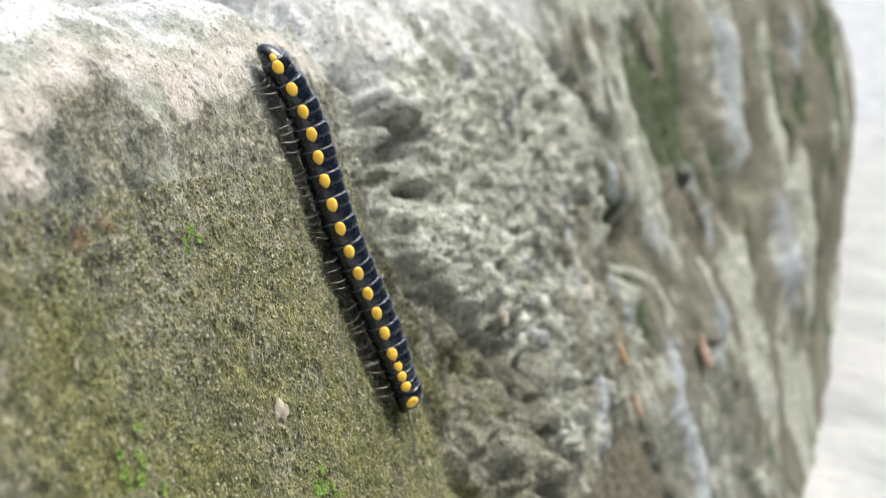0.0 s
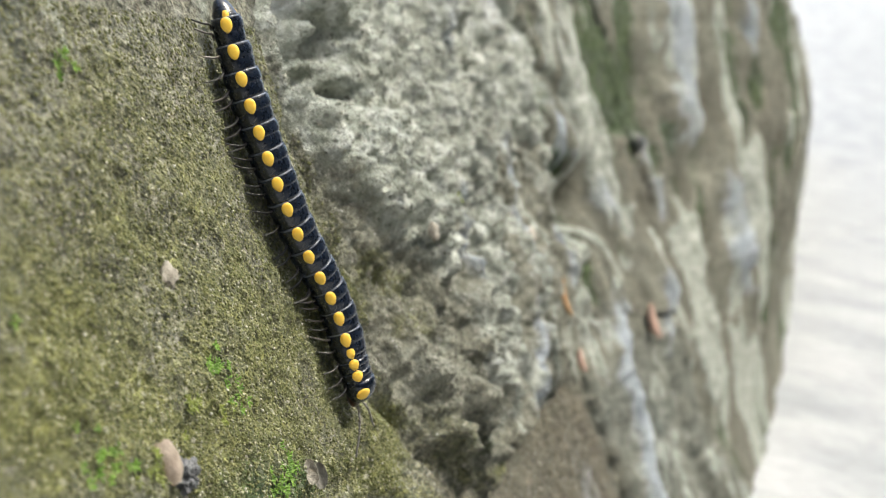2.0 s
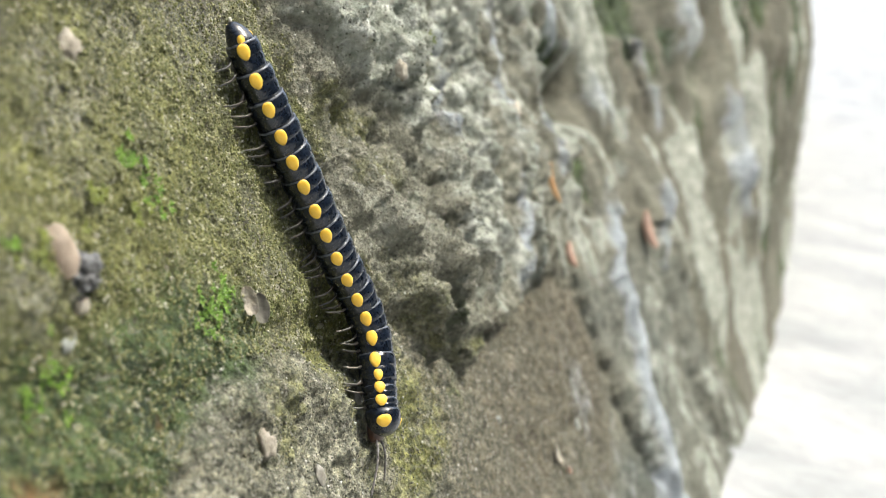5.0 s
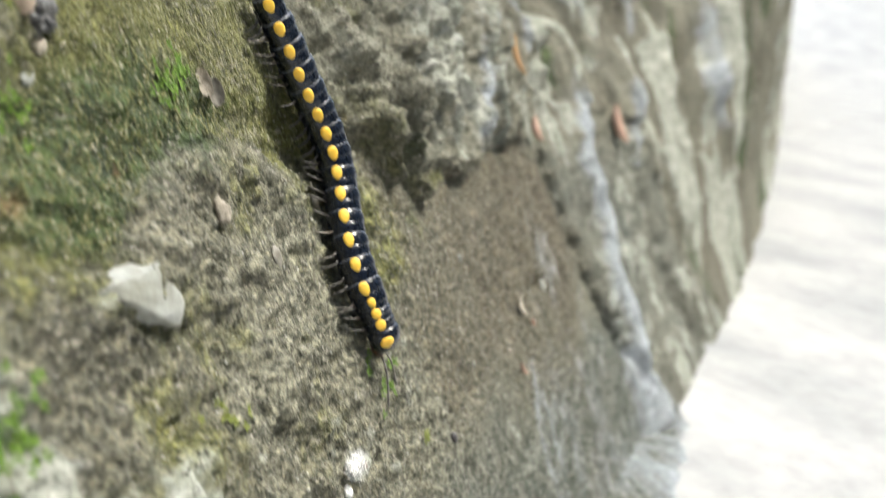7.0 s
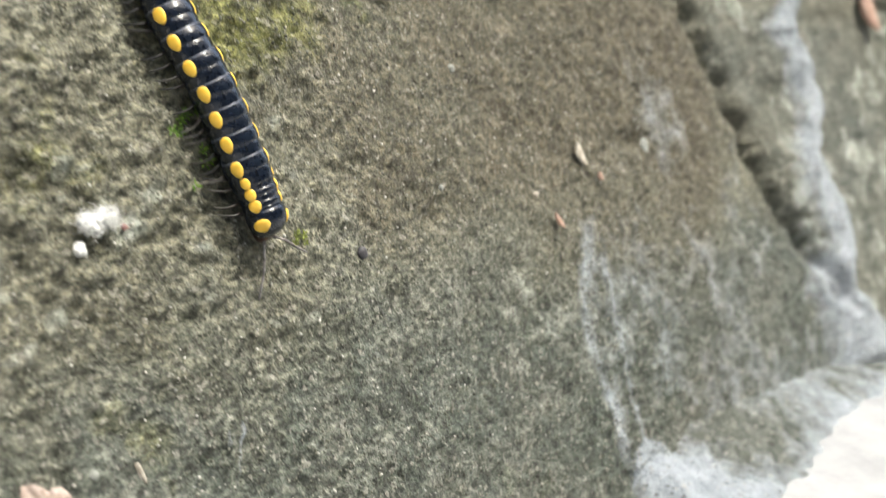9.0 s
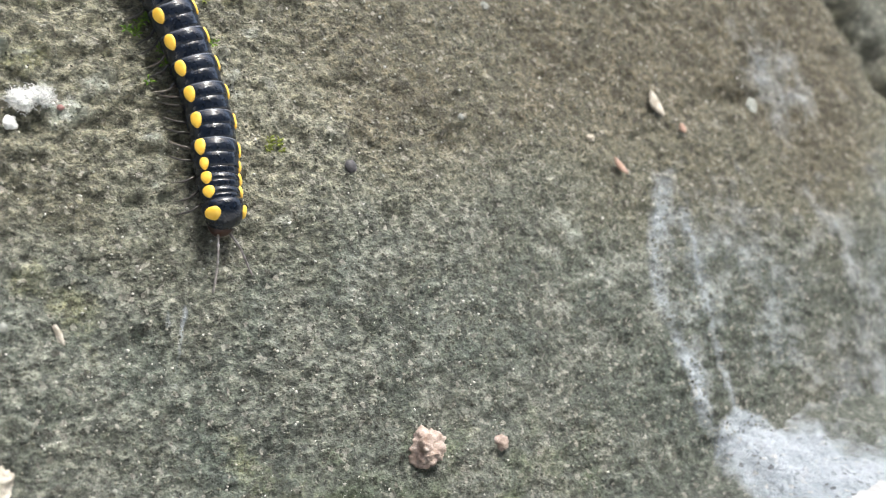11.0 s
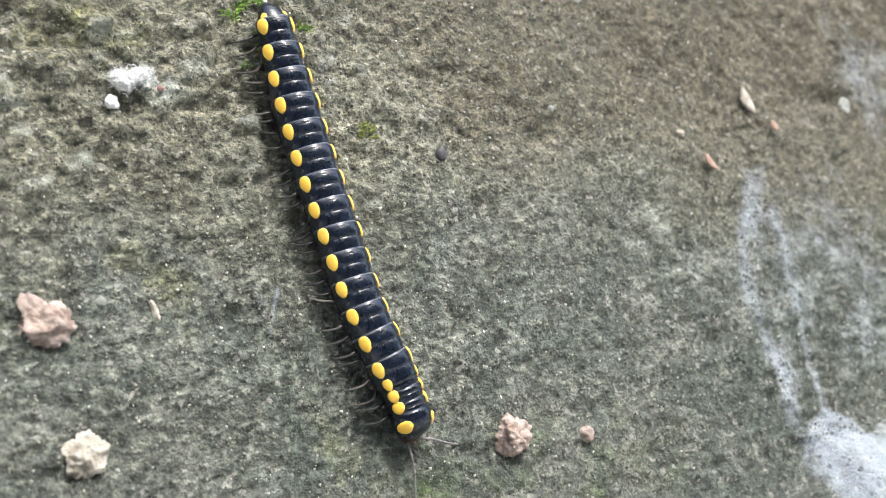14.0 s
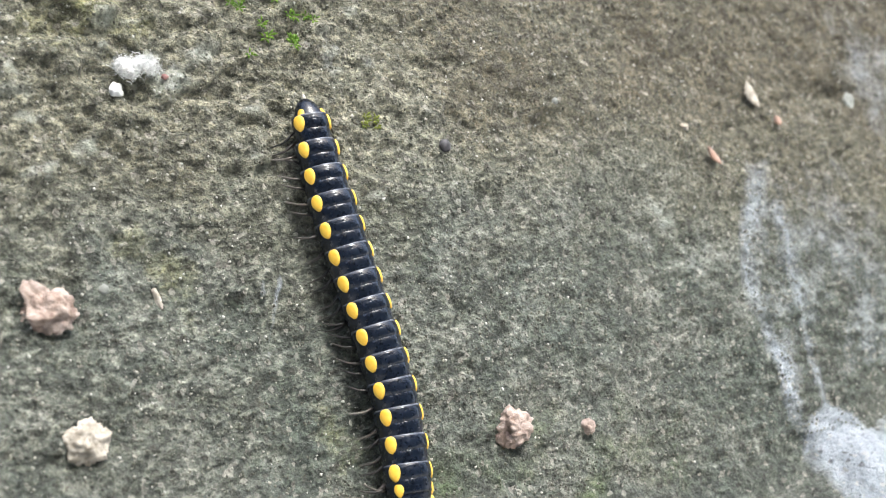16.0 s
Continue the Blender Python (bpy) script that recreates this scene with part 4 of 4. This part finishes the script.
def sand_grains(count, s_range, r_range, low, high, seed, mat, keep, label):
    rng = np.random.default_rng(seed)
    s, r = rng.uniform(*s_range, count), rng.uniform(*r_range, count)
    ok = keep(s, r)
    s, r, count = s[ok], r[ok], int(ok.sum())
    size = (low + (high - low) * rng.random(count) ** 3)
    p, n = on_wall(s, r)
    p = p + n * (size * 0.15e-3)[:, None]
    octa = np.array(((1, 0, 0), (-1, 0, 0), (0, 1, 0), (0, -1, 0), (0, 0, 1), (0, 0, -1)), float)
    tri = np.array(((0, 2, 4), (2, 1, 4), (1, 3, 4), (3, 0, 4), (2, 0, 5), (1, 2, 5), (3, 1, 5), (0, 3, 5)))
    v = octa[None] * rng.uniform(0.6, 1.3, (count, 6, 1)) * size[:, None, None] * 1e-3
    q = rng.normal(size=(count, 4))
    q /= np.linalg.norm(q, axis=1)[:, None]
    w, x, y, z = q.T
    R = np.stack((1 - 2 * (y * y + z * z), 2 * (x * y - z * w), 2 * (x * z + y * w), 2 * (x * y + z * w), 1 - 2 * (x * x + z * z), 2 * (y * z - x * w),
                  2 * (x * z - y * w), 2 * (y * z + x * w), 1 - 2 * (x * x + y * y)), -1).reshape(-1, 3, 3)
    v = np.einsum("nij,nkj->nki", R, v) + p[:, None]
    f = tri[None] + 6 * np.arange(count)[:, None, None]
    me = bpy.data.meshes.new("sand_grains")
    faces = f.reshape(-1, 3)
    me.vertices.add(count * 6), me.loops.add(faces.size), me.polygons.add(len(faces))
    me.vertices.foreach_set("co", v.astype(np.float32).ravel())
    me.loops.foreach_set("vertex_index", faces.astype(np.int32).ravel())
    me.polygons.foreach_set("loop_start", np.arange(0, faces.size, 3, dtype=np.int32))
    me.update(calc_edges=True)
    me.materials.append(mat)
    return tagged(new("sand_grains", me), label, "grit", kind="stuff")


GRIT = grit_material("grey_sand_grains", (0.045, 0.045, 0.035), (0.115, 0.115, 0.085), (0.19, 0.19, 0.15), (0.36, 0.355, 0.3), (0.66, 0.65, 0.6))
EARTH = grit_material("olive_earth_crumbs", (0.05, 0.053, 0.014), (0.142, 0.147, 0.045), (0.235, 0.238, 0.1), (0.34, 0.33, 0.22), (0.5, 0.48, 0.4))


def on_upper(s, r):
    return zones(s, r)[0] > 0.5


sand_grains(90000, (-138, 30), (1, 134), 0.05, 0.22, 11, GRIT, lambda s, r: ~on_upper(s, r), "loose grey sand grains and grit on the weathered stone")
sand_grains(80000, (-138, -50), (74, 132), 0.06, 0.22, 12, EARTH, on_upper, "loose olive-brown earth crumbs on the mossy stone")

# ---- the millipede ----
def part(name, bm, mat, parent, label=""):
    me = bpy.data.meshes.new(name)
    bm.to_mesh(me)
    bm.free()
    for p in me.polygons:
        p.use_smooth = True
    me.materials.append(mat)
    ob = new(name, me)
    ob.parent = parent
    return tagged(ob, label)


def ring_loft(sections, n=28):
    """A tube along +x from (x, half width, height above, height below, lift) sections, closed at both ends; a sixth number is the depth of fine ribs."""
    bm = bmesh.new()
    loops = []
    for x, w, hi, lo, lift, *ribs in sections:
        loop = []
        for k in range(n):
            a = 2 * math.pi * k / n
            c, s = math.cos(a), math.sin(a)
            rise = hi if s > 0 else lo
            sq = 0.96 if s > 0 else 0.85
            g = 1 + ribs[0] * (-1, 0.3, 1, 0.3)[k % 4] if ribs else 1
            loop.append(bm.verts.new((x * 1e-3, math.copysign(abs(c) ** sq, c) * w * g * 1e-3, (s * rise * g + lift) * 1e-3)))
        loops.append(loop)
    for a, b in zip(loops, loops[1:]):
        for k in range(n):
            bm.faces.new((a[k], a[(k + 1) % n], b[(k + 1) % n], b[k]))
    bm.faces.new(loops[0][::-1])
    bm.faces.new(loops[-1])
    bmesh.ops.recalc_face_normals(bm, faces=bm.faces)
    return bm


def tube(points, radii, n=7):
    """A jointed limb through points (millimetres) with a radius at each."""
    bm = bmesh.new()
    loops = []
    for k, p in enumerate(points):
        p = Vector(p)
        d = (Vector(points[min(k + 1, len(points) - 1)]) - Vector(points[max(k - 1, 0)])).normalized()
        q = d.to_track_quat("Z", "Y")
        loops.append([bm.verts.new((p + q @ Vector((math.cos(2 * math.pi * j / n), math.sin(2 * math.pi * j / n), 0)) * radii[k]) * 1e-3) for j in range(n)])
    for a, b in zip(loops, loops[1:]):
        for j in range(n):
            bm.faces.new((a[j], a[(j + 1) % n], b[(j + 1) % n], b[j]))
    bm.faces.new(loops[0][::-1])
    bm.faces.new(loops[-1])
    bmesh.ops.recalc_face_normals(bm, faces=bm.faces)
    return bm


def shell_material():
    m, nt, b = material("black_glossy_shell", 0.4)
    co = coords(nt)
    n = noise_tex(nt, co, 900, 4, 0.6)
    link(nt, ramp(nt, n, (0.35, (0.003, 0.005, 0.01)), (0.7, (0.008, 0.013, 0.026))), b.inputs["Base Color"])
    link(nt, ramp(nt, noise_tex(nt, co, 2600, 3, 0.6), (0.35, (0.22, 0.22, 0.22)), (0.7, (0.4, 0.4, 0.4))), b.inputs["Roughness"])
    b.inputs["IOR"].default_value = 1.25
    b.inputs["Coat Weight"].default_value = 1.0
    b.inputs["Coat Roughness"].default_value = 0.08
    b.inputs["Coat IOR"].default_value = 1.5
    wave = noise_tex(nt, co, 520, 2, 0.5)
    lines = noise_tex(nt, co, 420, 4, 0.65, (5.0, 0.8, 0.8))
    bump(nt, b, (wave, 0.22, 0.0004), (lines, 0.3, 0.00022))
    link(nt, b.inputs["Normal"].links[0].from_socket, b.inputs["Coat Normal"])
    return m


def leg_material():
    m, nt, b = material("horn_brown_leg", 0.3)
    info = nt.nodes.new("ShaderNodeObjectInfo").outputs["Random"]
    tone = ramp(nt, info, (0.0, (0.08, 0.08, 0.08)), (0.5, (0.32, 0.32, 0.32)), (0.8, (0.55, 0.55, 0.55)), (1.0, (1.5, 1.5, 1.5)))
    xyz = nt.nodes.new("ShaderNodeSeparateXYZ")
    link(nt, coords(nt), xyz.inputs[0])
    tone = mix(nt, 1.0, tone, ramp(nt, maths(nt, "MULTIPLY", xyz.outputs[1], -300.0), (0.35, (0.02, 0.014, 0.011)), (0.55, (0.1, 0.085, 0.07)), (0.75, (0.27, 0.245, 0.21))), "MULTIPLY")
    link(nt, mix(nt, 0.7, tone, ramp(nt, noise_tex(nt, coords(nt), 700, 3, 0.6), (0.35, (0.4, 0.4, 0.4)), (0.65, (1.4, 1.4, 1.4))), "MULTIPLY"), b.inputs["Base Color"])
    return m


SHELL = shell_material()
YELLOW = plain("yellow_shell", (0.91, 0.53, 0.035), (0.96, 0.63, 0.11), 1500, 0.45, 0.00006)
# paler than the shell: paints the reflected highlight on the rings' rear edges
RIM_GLINT = plain("rim_glint", (0.05, 0.055, 0.07), (0.16, 0.17, 0.2), 1500, 0.22, 0.00005)
LEG = leg_material()
HEAD_MAT = plain("dark_brown_head", (0.02, 0.008, 0.005), (0.07, 0.022, 0.01), 900, 0.3, 0.00008)
FEELER = plain("grey_brown_feeler", (0.07, 0.058, 0.055), (0.3, 0.28, 0.275), 1300, 0.35, 0.00005)
PALE_TIP = plain("ivory_tip", (0.5, 0.45, 0.38), (0.7, 0.66, 0.58), 900, 0.4, 0.00005)

AXIS = 2.35
# distance of each ring's middle behind the front of the head, and its size
RINGS = [(2.0, 0.80, 0.55), (3.15, 0.86, 0.45), (4.4, 0.9, 0.45), (5.7, 0.93, 0.5)] + [(6.98 + 2.65 * k, (1.0, 0.95, 0.88, 0.78)[max(0, k - 10)], 1.0) for k in range(14)]
TELSON = 43.45


COLLUM = ((-0.8, 0.9), (-0.76, 0.97), (-0.4, 1.0), (0.1, 0.992), (0.5, 0.955), (0.9, 0.885), (1.25, 0.78), (1.53, 0.64), (1.73, 0.47), (1.85, 0.28), (1.89, 0.1))


def millipede():
    root = tagged(new("millipede"), "glossy black millipede with yellow side spots walking down a mossy stone", "millipede")
    pieces = []
    w, hi, lo = 2.34, 2.16, 1.65

    def ring(length, size):
        k = length
        secs = [(-1.42, 0.9, 0), (-1.4, 0.945, 0), (-1.33, 0.968, 0), (-1.15, 0.993, 0), (-0.95, 1.009, 0), (-0.7, 1.019, 0), (-0.42, 1.016, 0), (-0.2, 1.002, 0), (-0.09, 0.985, 0), (-0.01, 0.958, 0),
                (0.07, 0.964, 0), (0.15, 0.973, 0.003), (0.4, 0.972, 0.009), (0.62, 0.968, 0.009), (0.72, 0.962, 0.003), (0.8, 0.955, 0), (1.1, 0.95, 0), (1.35, 0.94, 0)]
        return ring_loft([(x * k, w * s * size, hi * s * size, lo * s * size, 0, ribs) for x, s, ribs in secs], 72)

    def spot(length, size):
        """A yellow side swelling: a shield-shaped dome, blunt behind and drawn out in front."""
        bm = bmesh.new()
        bmesh.ops.create_uvsphere(bm, u_segments=18, v_segments=10, radius=1.0)
        for v in bm.verts:
            taper = 1.0 - 0.34 * max(0.0, v.co.x) ** 1.3
            x = v.co.x if v.co.x > 0 else -abs(v.co.x) ** 0.8
            wide = math.copysign(abs(v.co.y) ** 0.88, v.co.y)
            v.co = Vector((x * (0.8 if length > 0.6 else 0.95) * (0.35 + 0.65 * length), wide * 0.6 * taper * size, v.co.z * 0.26)) * 1e-3
        return bm

    legs_r = tube(((0, 0, 0), (0.05, -0.6, 0.2), (0.1, -1.2, 0.32), (0.16, -1.55, 0.22), (0.2, -1.9, -0.06), (0.16, -2.12, -0.3), (0.0, -2.45, -0.78), (-0.12, -2.66, -1.08), (-0.22, -2.8, -1.28)), (0.12, 0.15, 0.115, 0.14, 0.1, 0.12, 0.085, 0.075, 0.025), 9)
    leg_mesh = None
    ring_mesh = spot_mesh = None
    phase = 0
    for i, (back, size, length) in enumerate(RINGS):
        if i >= 4 and size == 1.0 and ring_mesh is not None:
            seg = new("segment", ring_mesh)
            seg.parent = root
        else:
            seg = part("segment", ring(length, size) if i else ring_loft([(x, w * s * 0.9, hi * s * 0.9, lo * s * 0.9, -0.55 * (1 - s)) for x, s in COLLUM], 40), SHELL, root)
            if i >= 4 and size == 1.0:
                ring_mesh = seg.data
        # thin rear band whose pale colour stands for the edge's glint
        band = part("rim", ring_loft([(x * length, w * s * size, hi * s * size, lo * s * size, 0) for x, s in ((-1.435, 0.935), (-1.43, 0.955), (-1.37, 0.972), (-1.3, 0.982), (-1.25, 0.979))], 48), RIM_GLINT, seg)
        for side in (1, -1):
            a = radians(64 if i > 3 else 60)
            if spot_mesh is None or i < 4:
                sp = part("spot", spot(length if i else 0.75, size * (1.0 if i > 3 else (1.7, 1.2, 1.05, 0.88)[i])), YELLOW, seg, "bright yellow oval spot")
                if i >= 4:
                    spot_mesh = sp.data
            else:
                sp = tagged(new("spot", spot_mesh), "bright yellow oval spot")
                sp.parent = seg
            y, z = side * math.sin(a) ** 0.96 * w * size * 0.98, math.cos(a) * hi * size * 0.98
            if i == 0:
                sp.matrix_local = pose(0.00055, side * 0.00168, 0.00086, -side * 56, 10, -side * 24)
            else:
                sp.matrix_local = pose((-0.6 * length if i > 3 else -0.3) * 1e-3, y * 1e-3, z * 1e-3, -side * math.degrees(a) * 0.92, 0, 0)
        feet = 0 if i == 0 else (1 if i < 4 else 2)
        for k in range(feet):
            for side in (-1, 1):
                if leg_mesh is None:
                    lg = part("leg", legs_r, LEG, seg, "thin pale brown jointed leg")
                    leg_mesh = lg.data
                else:
                    lg = tagged(new("leg", leg_mesh), "thin pale brown jointed leg")
                    lg.parent = seg
                lg["hip"] = (0.45 - 0.95 * k if feet == 2 else 0.0, side * 1.05, -1.2, side, phase + k)
        phase += max(feet, 1)
        pieces.append((seg, back))
    # tail
    tail = part("telson", ring_loft([(1.7, 1.5, 1.42, 1.1, 0), (1.0, 1.58, 1.48, 1.1, 0), (0.35, 1.42, 1.33, 1.05, 0), (-0.2, 1.2, 1.12, 0.9, -0.03), (-0.7, 0.96, 0.88, 0.7, -0.08), (-1.1, 0.6, 0.54, 0.46, -0.13), (-1.3, 0.2, 0.18, 0.15, -0.15)]), SHELL, root)
    tip = part("tip", ring_loft([(-1.2, 0.2, 0.18, 0.18, -0.12), (-1.4, 0.24, 0.2, 0.2, -0.1), (-1.65, 0.16, 0.14, 0.14, -0.05), (-1.75, 0.05, 0.05, 0.05, -0.05)], 12), PALE_TIP, tail, "pale ivory tail tip")
    for side in (1, -1):
        sp = part("spot", spot(0.35, 0.6), YELLOW, tail, "small yellow spot")
        sp.matrix_local = pose(0.0005, side * 0.0012, 0.0007, -side * 56, 0, side * 16)
    pieces.append((tail, TELSON))
    # head with feelers
    head = part("head", ring_loft([(-0.9, 1.4, 0.95, 0.95, -0.55), (0.0, 1.5, 0.95, 1.0, -0.62), (0.6, 1.42, 0.85, 0.95, -0.7), (1.1, 1.15, 0.7, 0.8, -0.8), (1.4, 0.75, 0.4, 0.5, -1.0), (1.5, 0.15, 0.1, 0.1, -1.0)]), HEAD_MAT, root, "dark red-brown head")
    feelers = []
    for side in (1, -1):
        fl = part("antenna", tube([(0.4 * j, 0.05 * side * math.sin(0.5 * j), 0.1 * math.sin(0.42 * j) - 0.0145 * j * j * 0.4) for j in range(15)], [(0.1 if j % 2 == 0 else 0.155) * (1 - 0.012 * j) for j in range(14)] + [0.06]), FEELER, head, "thin beaded grey-brown feeler")
        feelers.append((fl, side))
    pieces.append((head, 1.25))
    return pieces, feelers


PIECES, FEELERS = millipede()

# seconds, how high up the wall the front ring's spot is, how far the body bends aside at four places behind it (millimetres), and its stretch
HEAD_A = ((0, 103.2, 0.9, 2.1, 0.6, 0.2, 1.02), (0.5, 100.9, -0.1, 2.7, 1.0, -0.0, 1.02), (1, 98.4, 0.5, 1.4, 1.0, -0.1, 1.01), (1.5, 95.7, 1.5, 1.8, 1.0, 0.9, 1.01),
          (2, 91.5, -0.8, 2.7, 0.2, 0.4, 1.03), (2.5, 88.6, 0.6, 2.1, -0.4, 1.5, 1.02), (3, 85.3, 0.3, 1.7, 0.3, 1.1, 1.01), (3.5, 81.8, 0.2, 1.2, 0.1, 0.6, 1.02),
          (3.7, 79.4, -0.4, 1.5, 1.0, 0.1, 1.04))
HEAD_B = ((5.8, 64.0, -0.9, 3.8, 1.7, 1.4, 1.02), (6, 62.5, -2.1, 3.4, 1.9, 1.9, 1.02), (6.5, 59.2, -2.3, 2.5, 2.4, 1.6, 0.99), (7, 56.7, -1.6, 1.2, 2.6, 2.3, 0.96),
          (7.5, 53.6, -1.9, 0.7, 1.2, 1.4, 0.98), (8, 50.0, -1.2, -0.8, 1.5, -2.7, 1.01), (8.5, 47.0, 1.1, 0.2, -0.5, -1.8, 0.93), (9, 44.2, 2.5, 0.6, 0.4, 0.1, 0.94),
          (9.2, 43.5, 2.2, 1.0, -0.3, -1.5, 0.95))
HEAD_C = ((11.3, 33.0, -1.3, 1.3, 0.1, -0.8, 1.06), (11.5, 31.3, -1.5, 1.0, 0.2, -1.5, 1.06), (12, 27.6, -4.0, 0.8, -0.1, -0.1, 0.99), (12.5, 23.8, -0.8, -0.6, -0.0, -1.0, 1.01),
          (13, 19.8, 0.5, 0.4, 0.3, -0.8, 1.00), (13.5, 15.4, -0.8, 0.4, 0.4, -0.6, 0.99), (14, 12.2, 2.5, -0.2, 0.6, -0.5, 0.99), (14.5, 9.2, 2.5, 0.9, 0.3, -0.0, 0.98),
          (15, 5.9, -0.9, 1.7, 0.1, 0.4, 0.98), (15.5, 3.5, -1.5, 1.0, 0.0, 0.3, 0.99), (16, 1.0, -0.2, 0.4, -0.0, 0.2, 0.99))
HEAD = HEAD_A + HEAD_B + HEAD_C
# the trail of its body: r and s
TRAIL = ((160, -96), (150, -89), (144, -86), (140, -83.5), (136, -82), (132, -81.3), (126, -80.7), (120, -79.5), (114, -77.9), (108, -76.5), (102, -74.8), (96, -72), (90, -69.8), (84, -67.2), (78, -64.4),
         (72, -64.9), (66, -66.8), (60, -65.4), (54, -63.4), (48, -62.9), (42, -62.4), (36, -62.1), (30, -61.4), (24, -60.2), (18, -59.3), (12, -58.8), (6, -58.9), (-6, -59))


# seconds, and where the two feelers point, in degrees from straight ahead
AIM = ((0, 40, -15), (1.5, 50, -18), (2.5, 10, -25), (3.5, 35, -20), (6, 26, -11), (7.5, 24, -15), (9, 55, -18), (11.5, 20, -12), (12, 32, -40), (13, 44, -20), (14, 73, -5), (16, 40, -20))


def body_line(t):
    """Points down the body at t, 0.5 mm apart in r, from above the tail to below the head."""
    r = np.arange(158, -6, -0.5)
    s = np.interp(r, [q[0] for q in TRAIL][::-1], [q[1] for q in TRAIL][::-1])
    ker = np.hanning(13)
    s = np.convolve(np.pad(s, 6, mode="edge"), ker / ker.sum(), "valid")
    times = [q[0] for q in HEAD]
    front, bends = np.interp(t, times, [q[1] for q in HEAD]), [np.interp(t, times, [q[k] for q in HEAD]) for k in (2, 3, 4, 5)]
    stretch = np.interp(t, times, [q[6] for q in HEAD])
    off = np.interp(r - front, (0, 9, 19, 32), bends)
    wide = np.hanning(21)
    off = np.convolve(np.pad(off, 10, mode="edge"), wide / wide.sum(), "valid")
    return s + off, r, front, stretch


def motions():
    rows = {ob.name: [] for ob, _ in PIECES}
    things = {ob.name: ob for ob, _ in PIECES}
    ker = np.hanning(33)
    ker = ker / ker.sum()
    for t in np.arange(0, 16.01, 0.25):
        s, r, front, stretch = body_line(t)
        p, n = on_wall(s, r)
        p = np.stack([np.convolve(np.pad(p[:, k], 16, mode="edge"), ker, "valid") for k in range(3)], -1) + n * AXIS * 1e-3
        length = np.concatenate(((0,), np.cumsum(np.linalg.norm(np.diff(p, axis=0), axis=1)))) * 1e3
        at_head = np.interp(-front, -r, length) + 2.2
        for ob, back in PIECES:
            here = at_head - back * stretch
            c, ahead, behind = (np.array([np.interp(here + d, length, p[:, k]) for k in range(3)]) for d in (0, 1.2, -1.2))
            up = Vector([np.interp(here, length, n[:, k]) for k in range(3)])
            x = Vector(ahead - behind).normalized()
            y = up.cross(x).normalized()
            z = x.cross(y)
            lean = -7 * min(1.0, max(0.0, (t - 9.5) / 2)) * min(1.0, max(0.2, (26 - back) / 14))
            m = Matrix((x, y, z)).transposed().to_4x4() @ pose(0, 0, 0, lean, 0, 0)
            rows[ob.name].append((float(t), Matrix.Translation(c) @ m))
    for name, ob in things.items():
        walk(ob, rows[name])
    # legs swing in waves that run along the body
    for ob, _ in PIECES:
        for lg in ob.children:
            if "hip" not in lg.keys():
                continue
            x, y, z, side, ph = lg["hip"]
            turn = Matrix.Scale(1, 4) if side < 0 else Matrix.Rotation(math.pi, 4, "Z")
            gait = []
            for k in range(0, 65):
                t = k * 0.25
                w = 2 * math.pi * (t / 0.9 - ph / 13.0) + 0.9 * math.sin(ph * 7.3 + side)
                swing, rise = 30 * math.sin(w), 9 * max(0.0, math.cos(w))
                gait.append((t, Matrix.Translation((x * 1e-3, y * 1e-3, z * 1e-3)) @ pose(0, 0, 0, 0, 0, swing) @ turn @ pose(0, 0, 0, -rise - 4, 0, 0)))
            walk(lg, gait)
            del lg["hip"]
    for fl, side in FEELERS:
        aim = []
        for k in range(65):
            t = 0.25 * k
            yaw = np.interp(t, [q[0] for q in AIM], [q[1 if side > 0 else 2] for q in AIM]) + 4 * math.sin(2.3 * k + side)
            aim.append((t, Matrix.Translation((0.00125, side * 0.0006, -0.0007)) @ pose(0, 0, 0, 0, 5 * math.sin(1.3 * k + side), float(yaw))))
        walk(fl, aim)


motions()
